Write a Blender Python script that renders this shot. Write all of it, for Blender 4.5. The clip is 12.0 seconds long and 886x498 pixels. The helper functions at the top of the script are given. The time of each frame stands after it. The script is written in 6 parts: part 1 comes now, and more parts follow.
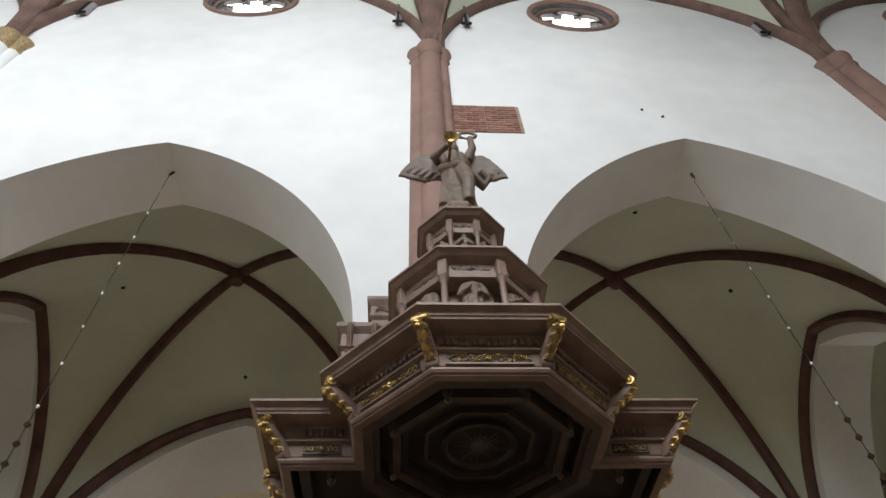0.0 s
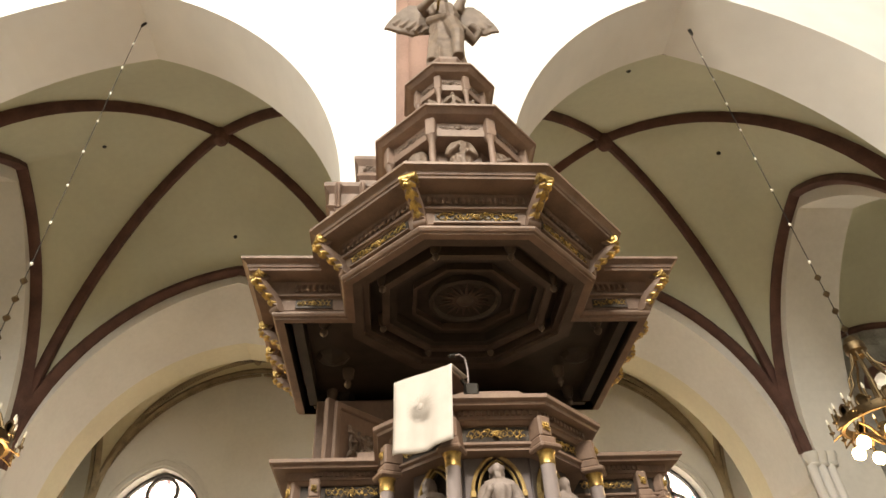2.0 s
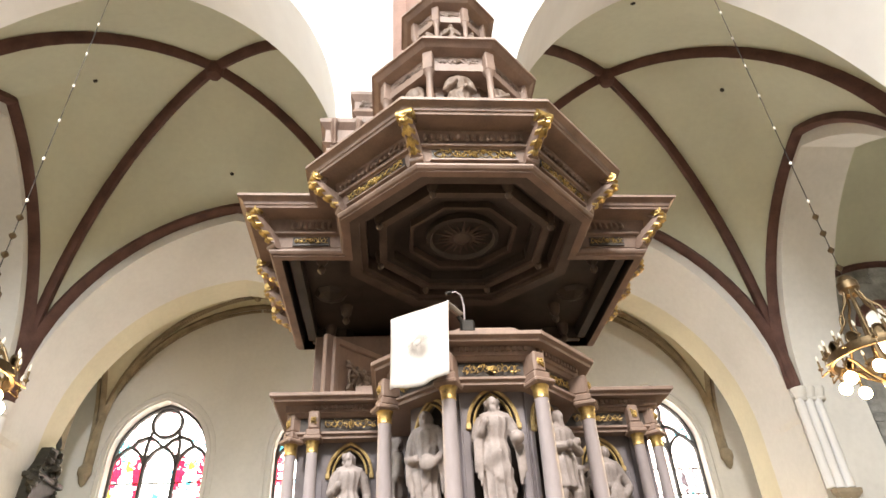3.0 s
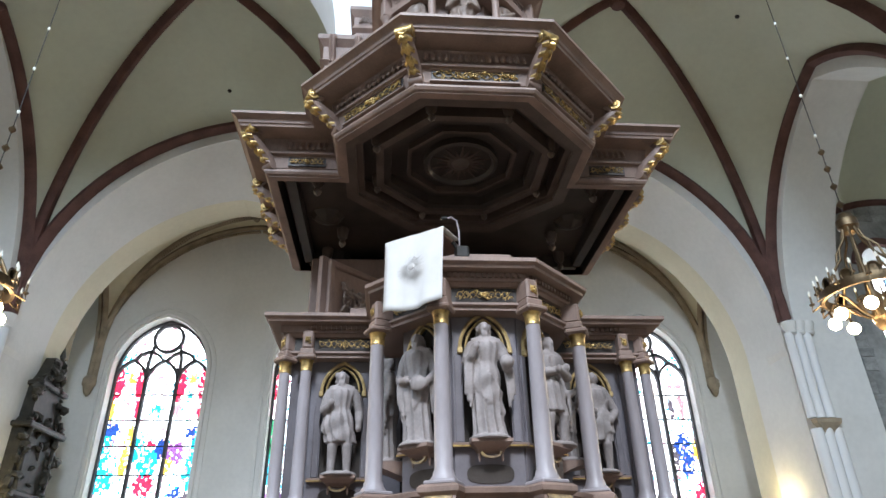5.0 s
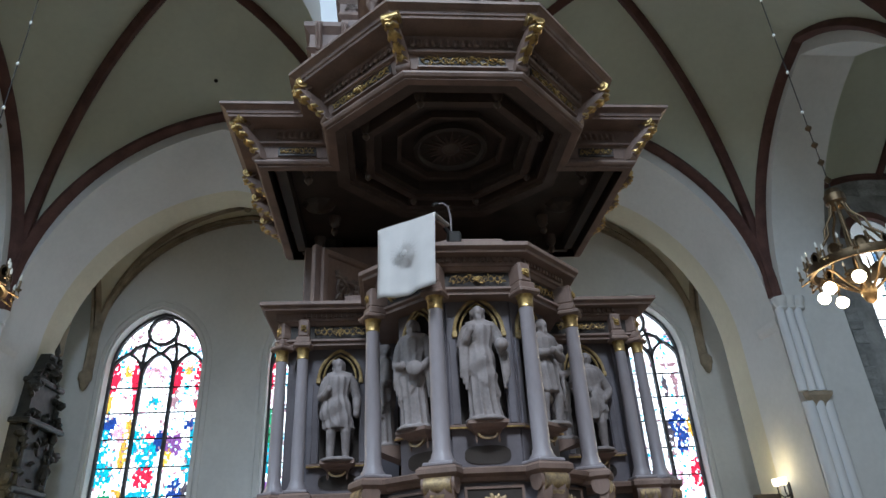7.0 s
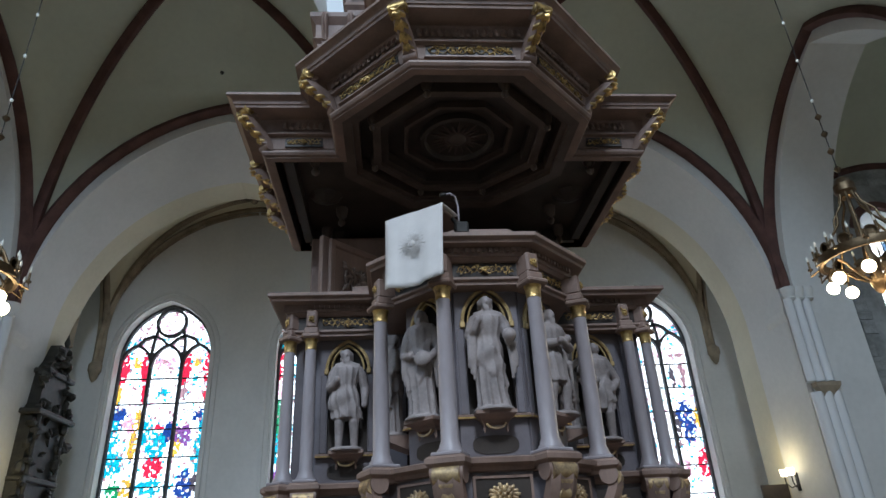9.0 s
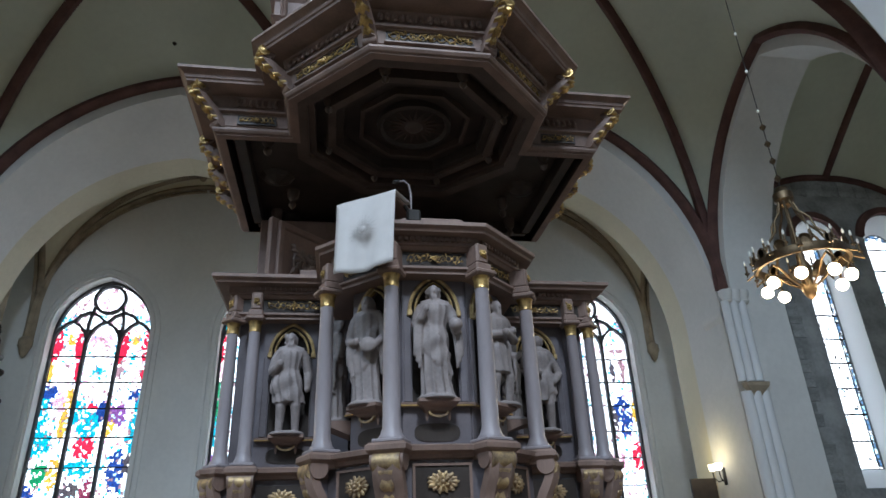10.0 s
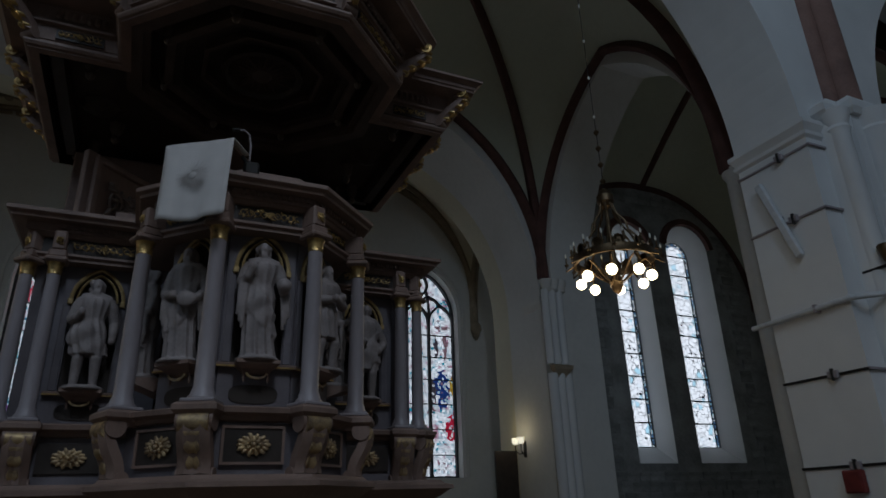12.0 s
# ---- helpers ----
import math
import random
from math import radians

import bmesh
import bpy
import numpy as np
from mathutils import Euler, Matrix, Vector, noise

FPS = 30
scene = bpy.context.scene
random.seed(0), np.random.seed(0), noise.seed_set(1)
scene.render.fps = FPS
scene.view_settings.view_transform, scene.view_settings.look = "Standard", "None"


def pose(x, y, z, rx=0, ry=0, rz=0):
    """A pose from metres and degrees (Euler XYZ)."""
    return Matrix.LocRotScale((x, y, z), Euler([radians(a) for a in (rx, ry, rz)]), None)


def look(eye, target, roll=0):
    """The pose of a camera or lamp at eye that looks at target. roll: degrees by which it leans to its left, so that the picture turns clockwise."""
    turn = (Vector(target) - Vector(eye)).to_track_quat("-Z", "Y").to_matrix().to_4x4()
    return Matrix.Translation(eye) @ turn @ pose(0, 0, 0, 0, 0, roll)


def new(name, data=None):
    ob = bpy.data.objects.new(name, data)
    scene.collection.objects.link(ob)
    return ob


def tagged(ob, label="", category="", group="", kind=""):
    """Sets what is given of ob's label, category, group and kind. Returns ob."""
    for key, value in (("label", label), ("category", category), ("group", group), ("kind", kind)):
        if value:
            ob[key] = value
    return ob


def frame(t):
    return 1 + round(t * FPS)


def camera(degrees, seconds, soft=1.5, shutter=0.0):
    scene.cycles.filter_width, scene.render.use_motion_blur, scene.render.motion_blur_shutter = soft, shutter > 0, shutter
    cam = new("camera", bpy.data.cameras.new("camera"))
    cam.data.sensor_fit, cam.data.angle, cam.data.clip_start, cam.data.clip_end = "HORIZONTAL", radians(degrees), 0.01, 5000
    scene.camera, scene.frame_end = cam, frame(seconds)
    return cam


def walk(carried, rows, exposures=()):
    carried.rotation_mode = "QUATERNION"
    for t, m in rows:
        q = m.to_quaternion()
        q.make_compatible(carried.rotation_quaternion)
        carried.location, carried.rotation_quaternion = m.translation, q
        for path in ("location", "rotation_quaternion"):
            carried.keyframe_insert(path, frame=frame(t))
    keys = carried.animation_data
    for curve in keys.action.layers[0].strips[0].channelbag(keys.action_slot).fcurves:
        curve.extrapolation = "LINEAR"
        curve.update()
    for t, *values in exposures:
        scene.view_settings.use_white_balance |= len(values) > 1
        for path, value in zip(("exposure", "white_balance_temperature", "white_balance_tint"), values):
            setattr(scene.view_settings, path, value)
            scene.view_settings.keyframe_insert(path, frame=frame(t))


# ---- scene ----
cam = camera(68.6, 12.0, soft=1.5, shutter=0.25)
# seconds, place in metres, turn in degrees; held in the hand, swaying a little
PATH = [
    (0.0, -0.040, -0.054, 1.597, 142.20, 1.99, -2.38),
    (0.5, -0.041, -0.054, 1.588, 139.99, 2.36, -3.09),
    (1.0, -0.039, -0.049, 1.585, 136.47, 2.69, -3.24),
    (1.5, -0.040, -0.047, 1.585, 132.90, 2.88, -3.20),
    (2.0, -0.043, -0.042, 1.584, 130.02, 2.61, -3.32),
    (2.5, -0.040, -0.039, 1.587, 127.65, 2.65, -3.29),
    (3.0, -0.032, -0.032, 1.589, 124.56, 2.54, -3.55),
    (5.0, -0.001, 0.001, 1.604, 118.00, 1.14, -4.39),
    (5.5, 0.002, 0.004, 1.607, 117.27, 1.79, -4.41),
    (6.0, 0.000, 0.000, 1.600, 117.11, 1.98, -4.52),
    (6.5, -0.002, -0.028, 1.593, 116.89, 2.64, -4.36),
    (7.0, -0.003, -0.030, 1.592, 116.69, 2.80, -4.28),
    (9.0, -0.010, -0.022, 1.588, 115.97, 2.70, -3.70),
    (9.5, -0.004, -0.020, 1.586, 115.59, 1.94, -6.31),
    (10.0, -0.004, -0.021, 1.583, 114.81, 2.04, -8.74),
    (10.5, -0.006, -0.014, 1.583, 114.62, 2.25, -12.11),
    (11.0, -0.007, -0.007, 1.584, 113.93, 2.38, -15.67),
    (11.5, 0.006, -0.002, 1.584, 113.98, 2.24, -19.84),
    (12.0, 0.017, 0.009, 1.574, 111.76, 1.75, -24.21),
]
EXPOSURES = [
    (0.0, -0.06, 7700, 17), (0.8, 0.26, 8500, 18), (1.5, 0.78, 10300, 19), (2.0, 0.98, 10600, 19), (2.5, 1.27, 9900, 20), (3.0, 1.66, 8500, 19),
    (5.0, 0.97, 6250, 12), (5.5, 0.67, 6250, 11), (6.0, 0.23, 6200, 11), (6.5, 0.0, 6050, 10), (7.0, -0.06, 5950, 10),
    (9.5, -0.13, 5900, 10), (10.5, 0.05, 5850, 10), (11.2, 0.11, 5850, 10), (11.5, -0.37, 5900, 10), (12.0, -2.33, 5900, 11),
]
walk(cam, [(row[0], pose(*row[1:])) for row in PATH], EXPOSURES)

# ---- world and light ----
world = bpy.data.worlds.new("world")
scene.world = world
world.use_nodes = True
wn = world.node_tree.nodes
sky = wn.new("ShaderNodeTexSky")
sky.sky_type, sky.sun_disc = "NISHITA", False
sky.sun_elevation, sky.sun_rotation = radians(40), radians(200)
world.node_tree.links.new(sky.outputs[0], wn["Background"].inputs[0])
wn["Background"].inputs[1].default_value = 0.12


def area_lamp(name, w, h, power, colour, eye, target):
    data = bpy.data.lights.new(name, "AREA")
    data.shape, data.size, data.size_y, data.energy, data.color = "RECTANGLE", w, h, power, colour
    ob = new(name, data)
    ob.matrix_world = look(eye, target)
    return ob


def sun_lamp():
    data = bpy.data.lights.new("sun", "SUN")
    data.energy, data.angle, data.color = 1.0, radians(10), (1.0, 0.96, 0.9)
    new("sun", data).matrix_world = look((0, -30, 34), (0, 0, 5))


sun_lamp()
SOUTH = -8.0  # inner face of the nave wall behind the camera
for wx, watt in ((-9.9, 1800), (0.54, 1600), (10.97, 60)):
    area_lamp("window_light", 2.6, 6.0, watt, (0.69, 0.85, 1.0), (wx, SOUTH + 0.3, 15.5), (wx, 6, 11.5))

# ---- materials ----


def material(name, colour, rough=0.7, metal=0.0, grain=8.0, vary=0.12, bump=0.1, fine=60.0, stain=None, stretch=(1, 1, 1), spec=0.4):
    """Two scales of variation of one base colour, with fine relief."""
    m = bpy.data.materials.new(name)
    m.use_nodes = True
    nt = m.node_tree
    n, link = nt.nodes, nt.links.new
    b = n["Principled BSDF"]
    b.inputs["Roughness"].default_value, b.inputs["Metallic"].default_value = rough, metal
    b.inputs["Specular IOR Level"].default_value = spec
    co = n.new("ShaderNodeTexCoord")
    mp = n.new("ShaderNodeMapping")
    mp.inputs["Scale"].default_value = stretch
    link(co.outputs["Object"], mp.inputs["Vector"])
    big, small = n.new("ShaderNodeTexNoise"), n.new("ShaderNodeTexNoise")
    big.inputs["Scale"].default_value, big.inputs["Detail"].default_value = grain, 6
    small.inputs["Scale"].default_value, small.inputs["Detail"].default_value = fine, 4
    link(mp.outputs[0], big.inputs["Vector"])
    link(mp.outputs[0], small.inputs["Vector"])
    ramp = n.new("ShaderNodeValToRGB")
    dark = [c * (1 - 2.2 * vary) for c in colour] if stain is None else stain
    ramp.color_ramp.elements[0].color, ramp.color_ramp.elements[0].position = (*dark, 1), 0.3
    ramp.color_ramp.elements[1].color, ramp.color_ramp.elements[1].position = (*[min(1, c * (1 + 0.5 * vary)) for c in colour], 1), 0.62
    mix = n.new("ShaderNodeMath")
    mix.operation, mix.inputs[1].default_value = "MULTIPLY_ADD", 0.25
    off = n.new("ShaderNodeMath")
    off.operation, off.inputs[1].default_value = "MULTIPLY", 0.75
    link(small.outputs[0], mix.inputs[0])
    link(big.outputs[0], off.inputs[0])
    link(off.outputs[0], mix.inputs[2])
    link(mix.outputs[0], ramp.inputs[0])
    link(ramp.outputs[0], b.inputs["Base Color"])
    if bump:
        bp = n.new("ShaderNodeBump")
        bp.inputs["Strength"].default_value, bp.inputs["Distance"].default_value = bump, 0.01
        link(mix.outputs[0], bp.inputs["Height"])
        link(bp.outputs[0], b.inputs["Normal"])
    return m


def glow(name, colour, strength):
    m = bpy.data.materials.new(name)
    m.use_nodes = True
    b = m.node_tree.nodes["Principled BSDF"]
    b.inputs["Base Color"].default_value = (*colour, 1)
    b.inputs["Emission Color"].default_value = (*colour, 1)
    b.inputs["Emission Strength"].default_value = strength
    return m


PLASTER = material("white_limewash", (0.78, 0.78, 0.775), 0.9, grain=0.22, fine=1.6, vary=0.07, bump=0.2)
# cream limewash, yellowed further for warm light on the jambs
CREAM = material("warm_lit_cream_limewash", (0.62, 0.575, 0.43), 0.9, grain=0.5, fine=8, vary=0.06, bump=0.25)
# olive base: warm bounced light and shade on the vaults put into the colour
VAULT = material("shade_tinted_plaster", (0.54, 0.56, 0.455), 0.9, grain=0.4, fine=6, vary=0.06, bump=0.2)
RIB = material("brown_painted_brick", (0.115, 0.055, 0.045), 0.8, grain=2.5, fine=25, vary=0.2, bump=0.4)
NAVE_RIB = material("brown_nave_rib", (0.18, 0.105, 0.085), 0.8, grain=2, fine=25, vary=0.18, bump=0.3)
SHAFT = material("brown_stone_shaft", (0.27, 0.16, 0.13), 0.75, grain=1.5, fine=25, vary=0.16, bump=0.3)
GREY_STONE = material("grey_rubble", (0.27, 0.27, 0.26), 0.9, grain=1.2, fine=10, vary=0.25, bump=0.8)
CHAPEL_RIB = material("chapel_rib", (0.33, 0.265, 0.185), 0.8, grain=3, fine=30, vary=0.2, bump=0.3)
TAUPE = material("taupe_painted_wood", (0.245, 0.165, 0.132), 0.5, grain=5, fine=70, vary=0.16, bump=0.15, stretch=(1, 1, 0.4))
# colour of the dark panels; under the canopy it stands for shade
DARK_AND_SHADED_WOOD = material("dark_and_shaded_wood", (0.045, 0.034, 0.028), 0.5, grain=5, fine=60, vary=0.2, bump=0.15)
GREYPAINT = material("grey_blue_paint", (0.168, 0.150, 0.164), 0.5, grain=5, fine=60, vary=0.13, bump=0.12)
COLUMN = material("pale_grey_column", (0.317, 0.279, 0.290), 0.38, grain=4, fine=50, vary=0.1, bump=0.08, stretch=(1, 1, 0.3))
STATUE = material("stone_coloured_statue", (0.285, 0.245, 0.235), 0.6, grain=8, fine=60, vary=0.16, bump=0.25)
BROWNSTATUE = material("brown_statue", (0.19, 0.135, 0.105), 0.55, grain=8, fine=60, vary=0.18, bump=0.25)
GOLD = material("gilding", (0.56, 0.38, 0.14), 0.36, metal=0.75, grain=20, fine=90, vary=0.22, bump=0.5, stain=(0.10, 0.066, 0.04))
OCHRE = material("old_gold_paint", (0.50, 0.36, 0.16), 0.45, metal=0.25, grain=18, fine=90, vary=0.2, bump=0.3, stain=(0.22, 0.15, 0.07))
GILT = material("worn_gilding", (0.46, 0.33, 0.17), 0.48, metal=0.55, grain=22, fine=110, vary=0.3, bump=0.5, stain=(0.17, 0.12, 0.09))
BRASS = material("brass", (0.13, 0.09, 0.052), 0.46, metal=1.0, grain=20, fine=90, vary=0.15, bump=0.1)
IRON = material("black_iron", (0.03, 0.028, 0.026), 0.6, metal=0.5, grain=12, fine=60, vary=0.2, bump=0.2)
CLOTH = material("white_parament", (0.60, 0.57, 0.55), 0.9, grain=6, fine=180, vary=0.05, bump=0.2)
# warm brown chosen so the unseen floor throws warm light up
FLOOR = material("warm_bounce_floor", (0.21, 0.155, 0.1), 0.6, grain=1.5, fine=20, vary=0.15, bump=0.2)
CANDLE = material("candle_wax", (0.75, 0.72, 0.64), 0.6, grain=20, fine=90, vary=0.05, bump=0.05)
BULB = glow("lamp_glow", (1.0, 0.78, 0.45), 40)
# the taupe wood again, with the shade under the canopy in its colour
SHADED_TAUPE = material("shaded_taupe_wood", (0.09, 0.064, 0.052), 0.5, grain=5, fine=60, vary=0.2, bump=0.15)
SOFFIT_WHITE = material("grey_limewash", (0.66, 0.65, 0.62), 0.9, grain=0.5, fine=8, vary=0.06, bump=0.25)

# ---- mesh helpers ----


def mesh(name, bm, mat, smooth=False):
    bmesh.ops.recalc_face_normals(bm, faces=bm.faces)
    me = bpy.data.meshes.new(name)
    bm.to_mesh(me)
    bm.free()
    for m in mat if isinstance(mat, (list, tuple)) else [mat]:
        me.materials.append(m)
    if smooth:
        me.shade_smooth()
        me.set_sharp_from_angle(angle=radians(42))
    return me


def part(name, bm, mat, parent=None, label="", smooth=False):
    ob = new(name, mesh(name, bm, mat, smooth))
    ob.parent = parent
    if label:
        tagged(ob, label)
    return ob


def thing(name, label, category, at=(0, 0, 0), turn=0, group="", kind=""):
    ob = tagged(new(name), label, category, group, kind)
    ob.empty_display_size = 0.1
    ob.matrix_basis = pose(*at, 0, 0, turn)
    return ob


def structure(name, bm, mat, label, category, smooth=False):
    return tagged(part(name, bm, mat, None, label, smooth), "", category, "", "structure")


def box(bm, x0, x1, y0, y1, z0, z1, bevel=0.0):
    r = bmesh.ops.create_cube(bm, size=1, matrix=Matrix.LocRotScale(((x0 + x1) / 2, (y0 + y1) / 2, (z0 + z1) / 2), None, (x1 - x0, y1 - y0, z1 - z0)))
    if bevel:
        edges = {e for v in r["verts"] for e in v.link_edges}
        bmesh.ops.bevel(bm, geom=list(edges), offset=bevel, segments=1, affect="EDGES")
    return bm


def loft(bm, rings, closed=True, caps=True):
    """A skin over rings of equal length."""
    vs = [[bm.verts.new(p) for p in r] for r in rings]
    for a, b in zip(vs, vs[1:]):
        n = len(a)
        for i in range(n if closed else n - 1):
            j = (i + 1) % n
            bm.faces.new((a[i], a[j], b[j], b[i]))
    if caps and closed:
        bm.faces.new(vs[0][::-1])
        bm.faces.new(vs[-1])
    return bm


def lathe(bm, profile, seg=20, at=(0, 0, 0), sx=1.0, sy=1.0):
    """profile: (radius, z) from below upward."""
    rings = [[(at[0] + sx * r * math.cos(2 * math.pi * i / seg), at[1] + sy * r * math.sin(2 * math.pi * i / seg), at[2] + z) for i in range(seg)] for r, z in profile]
    return loft(bm, rings)


def tube(bm, path, rad, seg=8):
    """A round bar along points; rad may be one number or one for each point."""
    pts = [Vector(p) for p in path]
    rads = rad if isinstance(rad, (list, tuple)) else [rad] * len(pts)
    rings, side = [], None
    for i, p in enumerate(pts):
        d = (pts[min(i + 1, len(pts) - 1)] - pts[max(i - 1, 0)]).normalized()
        ref = Vector((0, 0, 1)) if abs(d.z) < 0.95 else Vector((0, 1, 0))
        side = d.cross(ref).normalized() if side is None else (side - d * side.dot(d)).normalized()
        up = side.cross(d)
        rings.append([p + rads[i] * (math.cos(a) * side + math.sin(a) * up) for a in (2 * math.pi * k / seg for k in range(seg))])
    return loft(bm, rings)


def bar(bm, path, normal, profile):
    """A bar with a shaped section along points. normal: the section's own up; profile: (across, up) pairs."""
    pts = [Vector(p) for p in path]
    rings = []
    for i, p in enumerate(pts):
        d = (pts[min(i + 1, len(pts) - 1)] - pts[max(i - 1, 0)]).normalized()
        n = normal(i) if callable(normal) else Vector(normal)
        across = d.cross(n).normalized()
        n = across.cross(d).normalized()
        rings.append([p + u * across + v * n for u, v in profile])
    return loft(bm, rings)


def sphere(bm, at, r, seg=10, scale=(1, 1, 1)):
    bmesh.ops.create_uvsphere(bm, u_segments=seg, v_segments=max(5, seg * 2 // 3), radius=r, matrix=Matrix.Translation(at) @ Matrix.Diagonal((*scale, 1)))
    return bm


# ---- the building: bays along x, nave y < 6, aisle, chapels ----
BAY = 10.43
PIERS = [0.54 + BAY * k for k in (-2, -1, 0, 1, 2)]
CENTRES = [0.54 + BAY * (k + 0.5) for k in (-2, -1, 0, 1)]
NAVE, AISLE, OUTER, CHAPEL, GLASS = 6.12, 7.55, 15.7, 18.6, 21.0
SPRING, BOSS = 7.6, 15.5


def pointed(half, rise, u):
    """Height over the springing of a pointed arch at u from its axis."""
    u = min(abs(u), half)
    e = (rise * rise - half * half) / (2 * half)
    r = half + e
    return math.sqrt(max(0.0, r * r - (u + e) ** 2))


def arch_points(half, rise, n=24):
    """u over the opening, thick where the curve is steep."""
    us = [half * math.sin(math.pi / 2 * i / n) for i in range(n + 1)]
    return [-u for u in us[::-1]] + us[1:]


def pierced_wall(bm, x0, x1, z0, z1, y0, y1, holes):
    """A wall along x from y0 to y1. holes: (centre, half, low(u), high(u)), side by side."""
    cuts = []
    x = x0
    for c, half, low, high in sorted(holes, key=lambda h: h[0]):
        if c - half > x + 1e-6:
            cuts.append((x, c - half, None, None))
        us = arch_points(half, 0)
        for a, b in zip(us, us[1:]):
            cuts.append((c + a, c + b, (low(a), low(b)), (high(a), high(b))))
        x = c + half
    if x < x1:
        cuts.append((x, x1, None, None))

    def slab(a, b, la, lb, ha, hb, left, right):
        v = [bm.verts.new(p) for p in ((a, y0, la), (b, y0, lb), (b, y0, hb), (a, y0, ha), (a, y1, la), (b, y1, lb), (b, y1, hb), (a, y1, ha))]
        bm.faces.new((v[0], v[1], v[2], v[3]))
        bm.faces.new((v[7], v[6], v[5], v[4]))
        bm.faces.new((v[3], v[2], v[6], v[7]))
        bm.faces.new((v[1], v[0], v[4], v[5]))
        if left:
            bm.faces.new((v[0], v[3], v[7], v[4]))
        if right:
            bm.faces.new((v[2], v[1], v[5], v[6]))

    for a, b, low, high in cuts:
        if low is None:
            slab(a, b, z0, z0, z1, z1, True, True)
        else:
            if min(low) > z0 + 1e-4:
                slab(a, b, z0, z0, low[0], low[1], False, False)
            slab(a, b, high[0], high[1], z1, z1, False, False)
    bmesh.ops.remove_doubles(bm, verts=bm.verts, dist=1e-4)
    return bm


def arch_hole(c, half, spring, rise, sill=0.0):
    return (c, half, lambda u: sill, lambda u: spring + pointed(half, rise, u))


def round_hole(c, r, z):
    return (c, r, lambda u: z - math.sqrt(max(0, r * r - u * u)), lambda u: z + math.sqrt(max(0, r * r - u * u)))


# the arcades: springing and rise of each bay as they stand
ARCADE = {0: (-15.1, 3.85, 7.4, 5.6), 1: (-4.65, 3.88, 7.6, 5.2), 2: (5.61, 4.1, 7.45, 5.95), 3: (16.1, 3.9, 7.6, 5.6)}
OCULI = [(-15.1, 21.3), (-4.75, 21.4), (4.75, 21.0), (16.1, 21.3)]
OCULUS_R = 1.35
holes = [arch_hole(c, h, s, r) for c, h, s, r in ARCADE.values()]
structure("wall_nave", pierced_wall(bmesh.new(), -20.5, 21.5, 0, 14.6, NAVE, AISLE, holes), PLASTER, "white limewashed nave wall over wide pointed arches", "wall")
structure("wall_clerestory", pierced_wall(bmesh.new(), -20.5, 21.5, 14.6, 26.0, NAVE, AISLE, [round_hole(c, OCULUS_R, z) for c, z in OCULI]), PLASTER, "white limewashed upper wall with round windows", "wall")
CHAPEL_ARCH = (4.68, 7.3, 5.3)
holes = [arch_hole(c, *CHAPEL_ARCH) for c in CENTRES[1:3]]
# cream here against the pale soffit paints a change of light inward
structure("wall_aisle_inner", pierced_wall(bmesh.new(), -10.4, 12.0, 0, 16.5, OUTER + 1.9, CHAPEL, holes), CREAM, "inner order of the deep chapel arches, warm light in its cream", "wall")
holes = [arch_hole(c, 4.7, 7.3, 6.2) for c in CENTRES[1:3]]
structure("wall_aisle", pierced_wall(bmesh.new(), -10.4, 12.0, 0, 16.5, OUTER, OUTER + 0.06, holes), SOFFIT_WHITE, "pale limewashed wall with deep pointed arches into the chapels", "wall")
for c in CENTRES[1:3]:
    # the arch narrows from the aisle towards the chapel; a hollow shell under its crown
    rings = []
    for y, (half, spring, rise), out in ((OUTER + 0.05, (4.7, 7.3, 6.2), 0), (OUTER + 1.9, CHAPEL_ARCH, 0), (OUTER + 1.9, CHAPEL_ARCH, 0.2), (OUTER + 0.05, (4.7, 7.3, 6.2), 0.2), (OUTER + 0.05, (4.7, 7.3, 6.2), 0)):
        rings.append([(c - half - out, y, 0)] + [(c + u * (half + out) / half, y, spring + pointed(half, rise, u) + out) for u in arch_points(half, rise)] + [(c + half + out, y, 0)])
    structure("arch_soffit", loft(bmesh.new(), rings, closed=False, caps=False), SOFFIT_WHITE, "pale limewashed splayed soffit of a chapel arch", "arch soffit", True)
WINDOWS = [(-7.35, 1.47), (-2.32, 1.47), (3.0, 1.47), (8.63, 1.47)]
WIN_SPRING, WIN_RISE, WIN_SILL = 8.05, 1.85, 2.5
holes = [arch_hole(c, h, WIN_SPRING, WIN_RISE, WIN_SILL) for c, h in WINDOWS]
structure("wall_chapel", pierced_wall(bmesh.new(), -11.5, 12.5, 0, 16.5, GLASS - 0.35, GLASS + 0.6, holes), SOFFIT_WHITE, "pale chapel wall with tall stained glass windows", "wall")
LANCETS = [(14.1, 0.45, 10.1, 0.72), (16.7, 0.52, 10.15, 0.95)]
REVEAL = 0.55


def splayed_wall(bm):
    """The bare stone wall; each lancet's reveal widens inward from the glass."""
    holes = [(c, m, lambda u: 2.6, lambda u, top=top, m=m: top - 0.5 + math.sqrt(max(0, m ** 2 - u * u))) for c, h, top, m in LANCETS]
    return pierced_wall(bm, 12.0, 22.0, 0, 16.5, OUTER, OUTER + 0.3, holes)


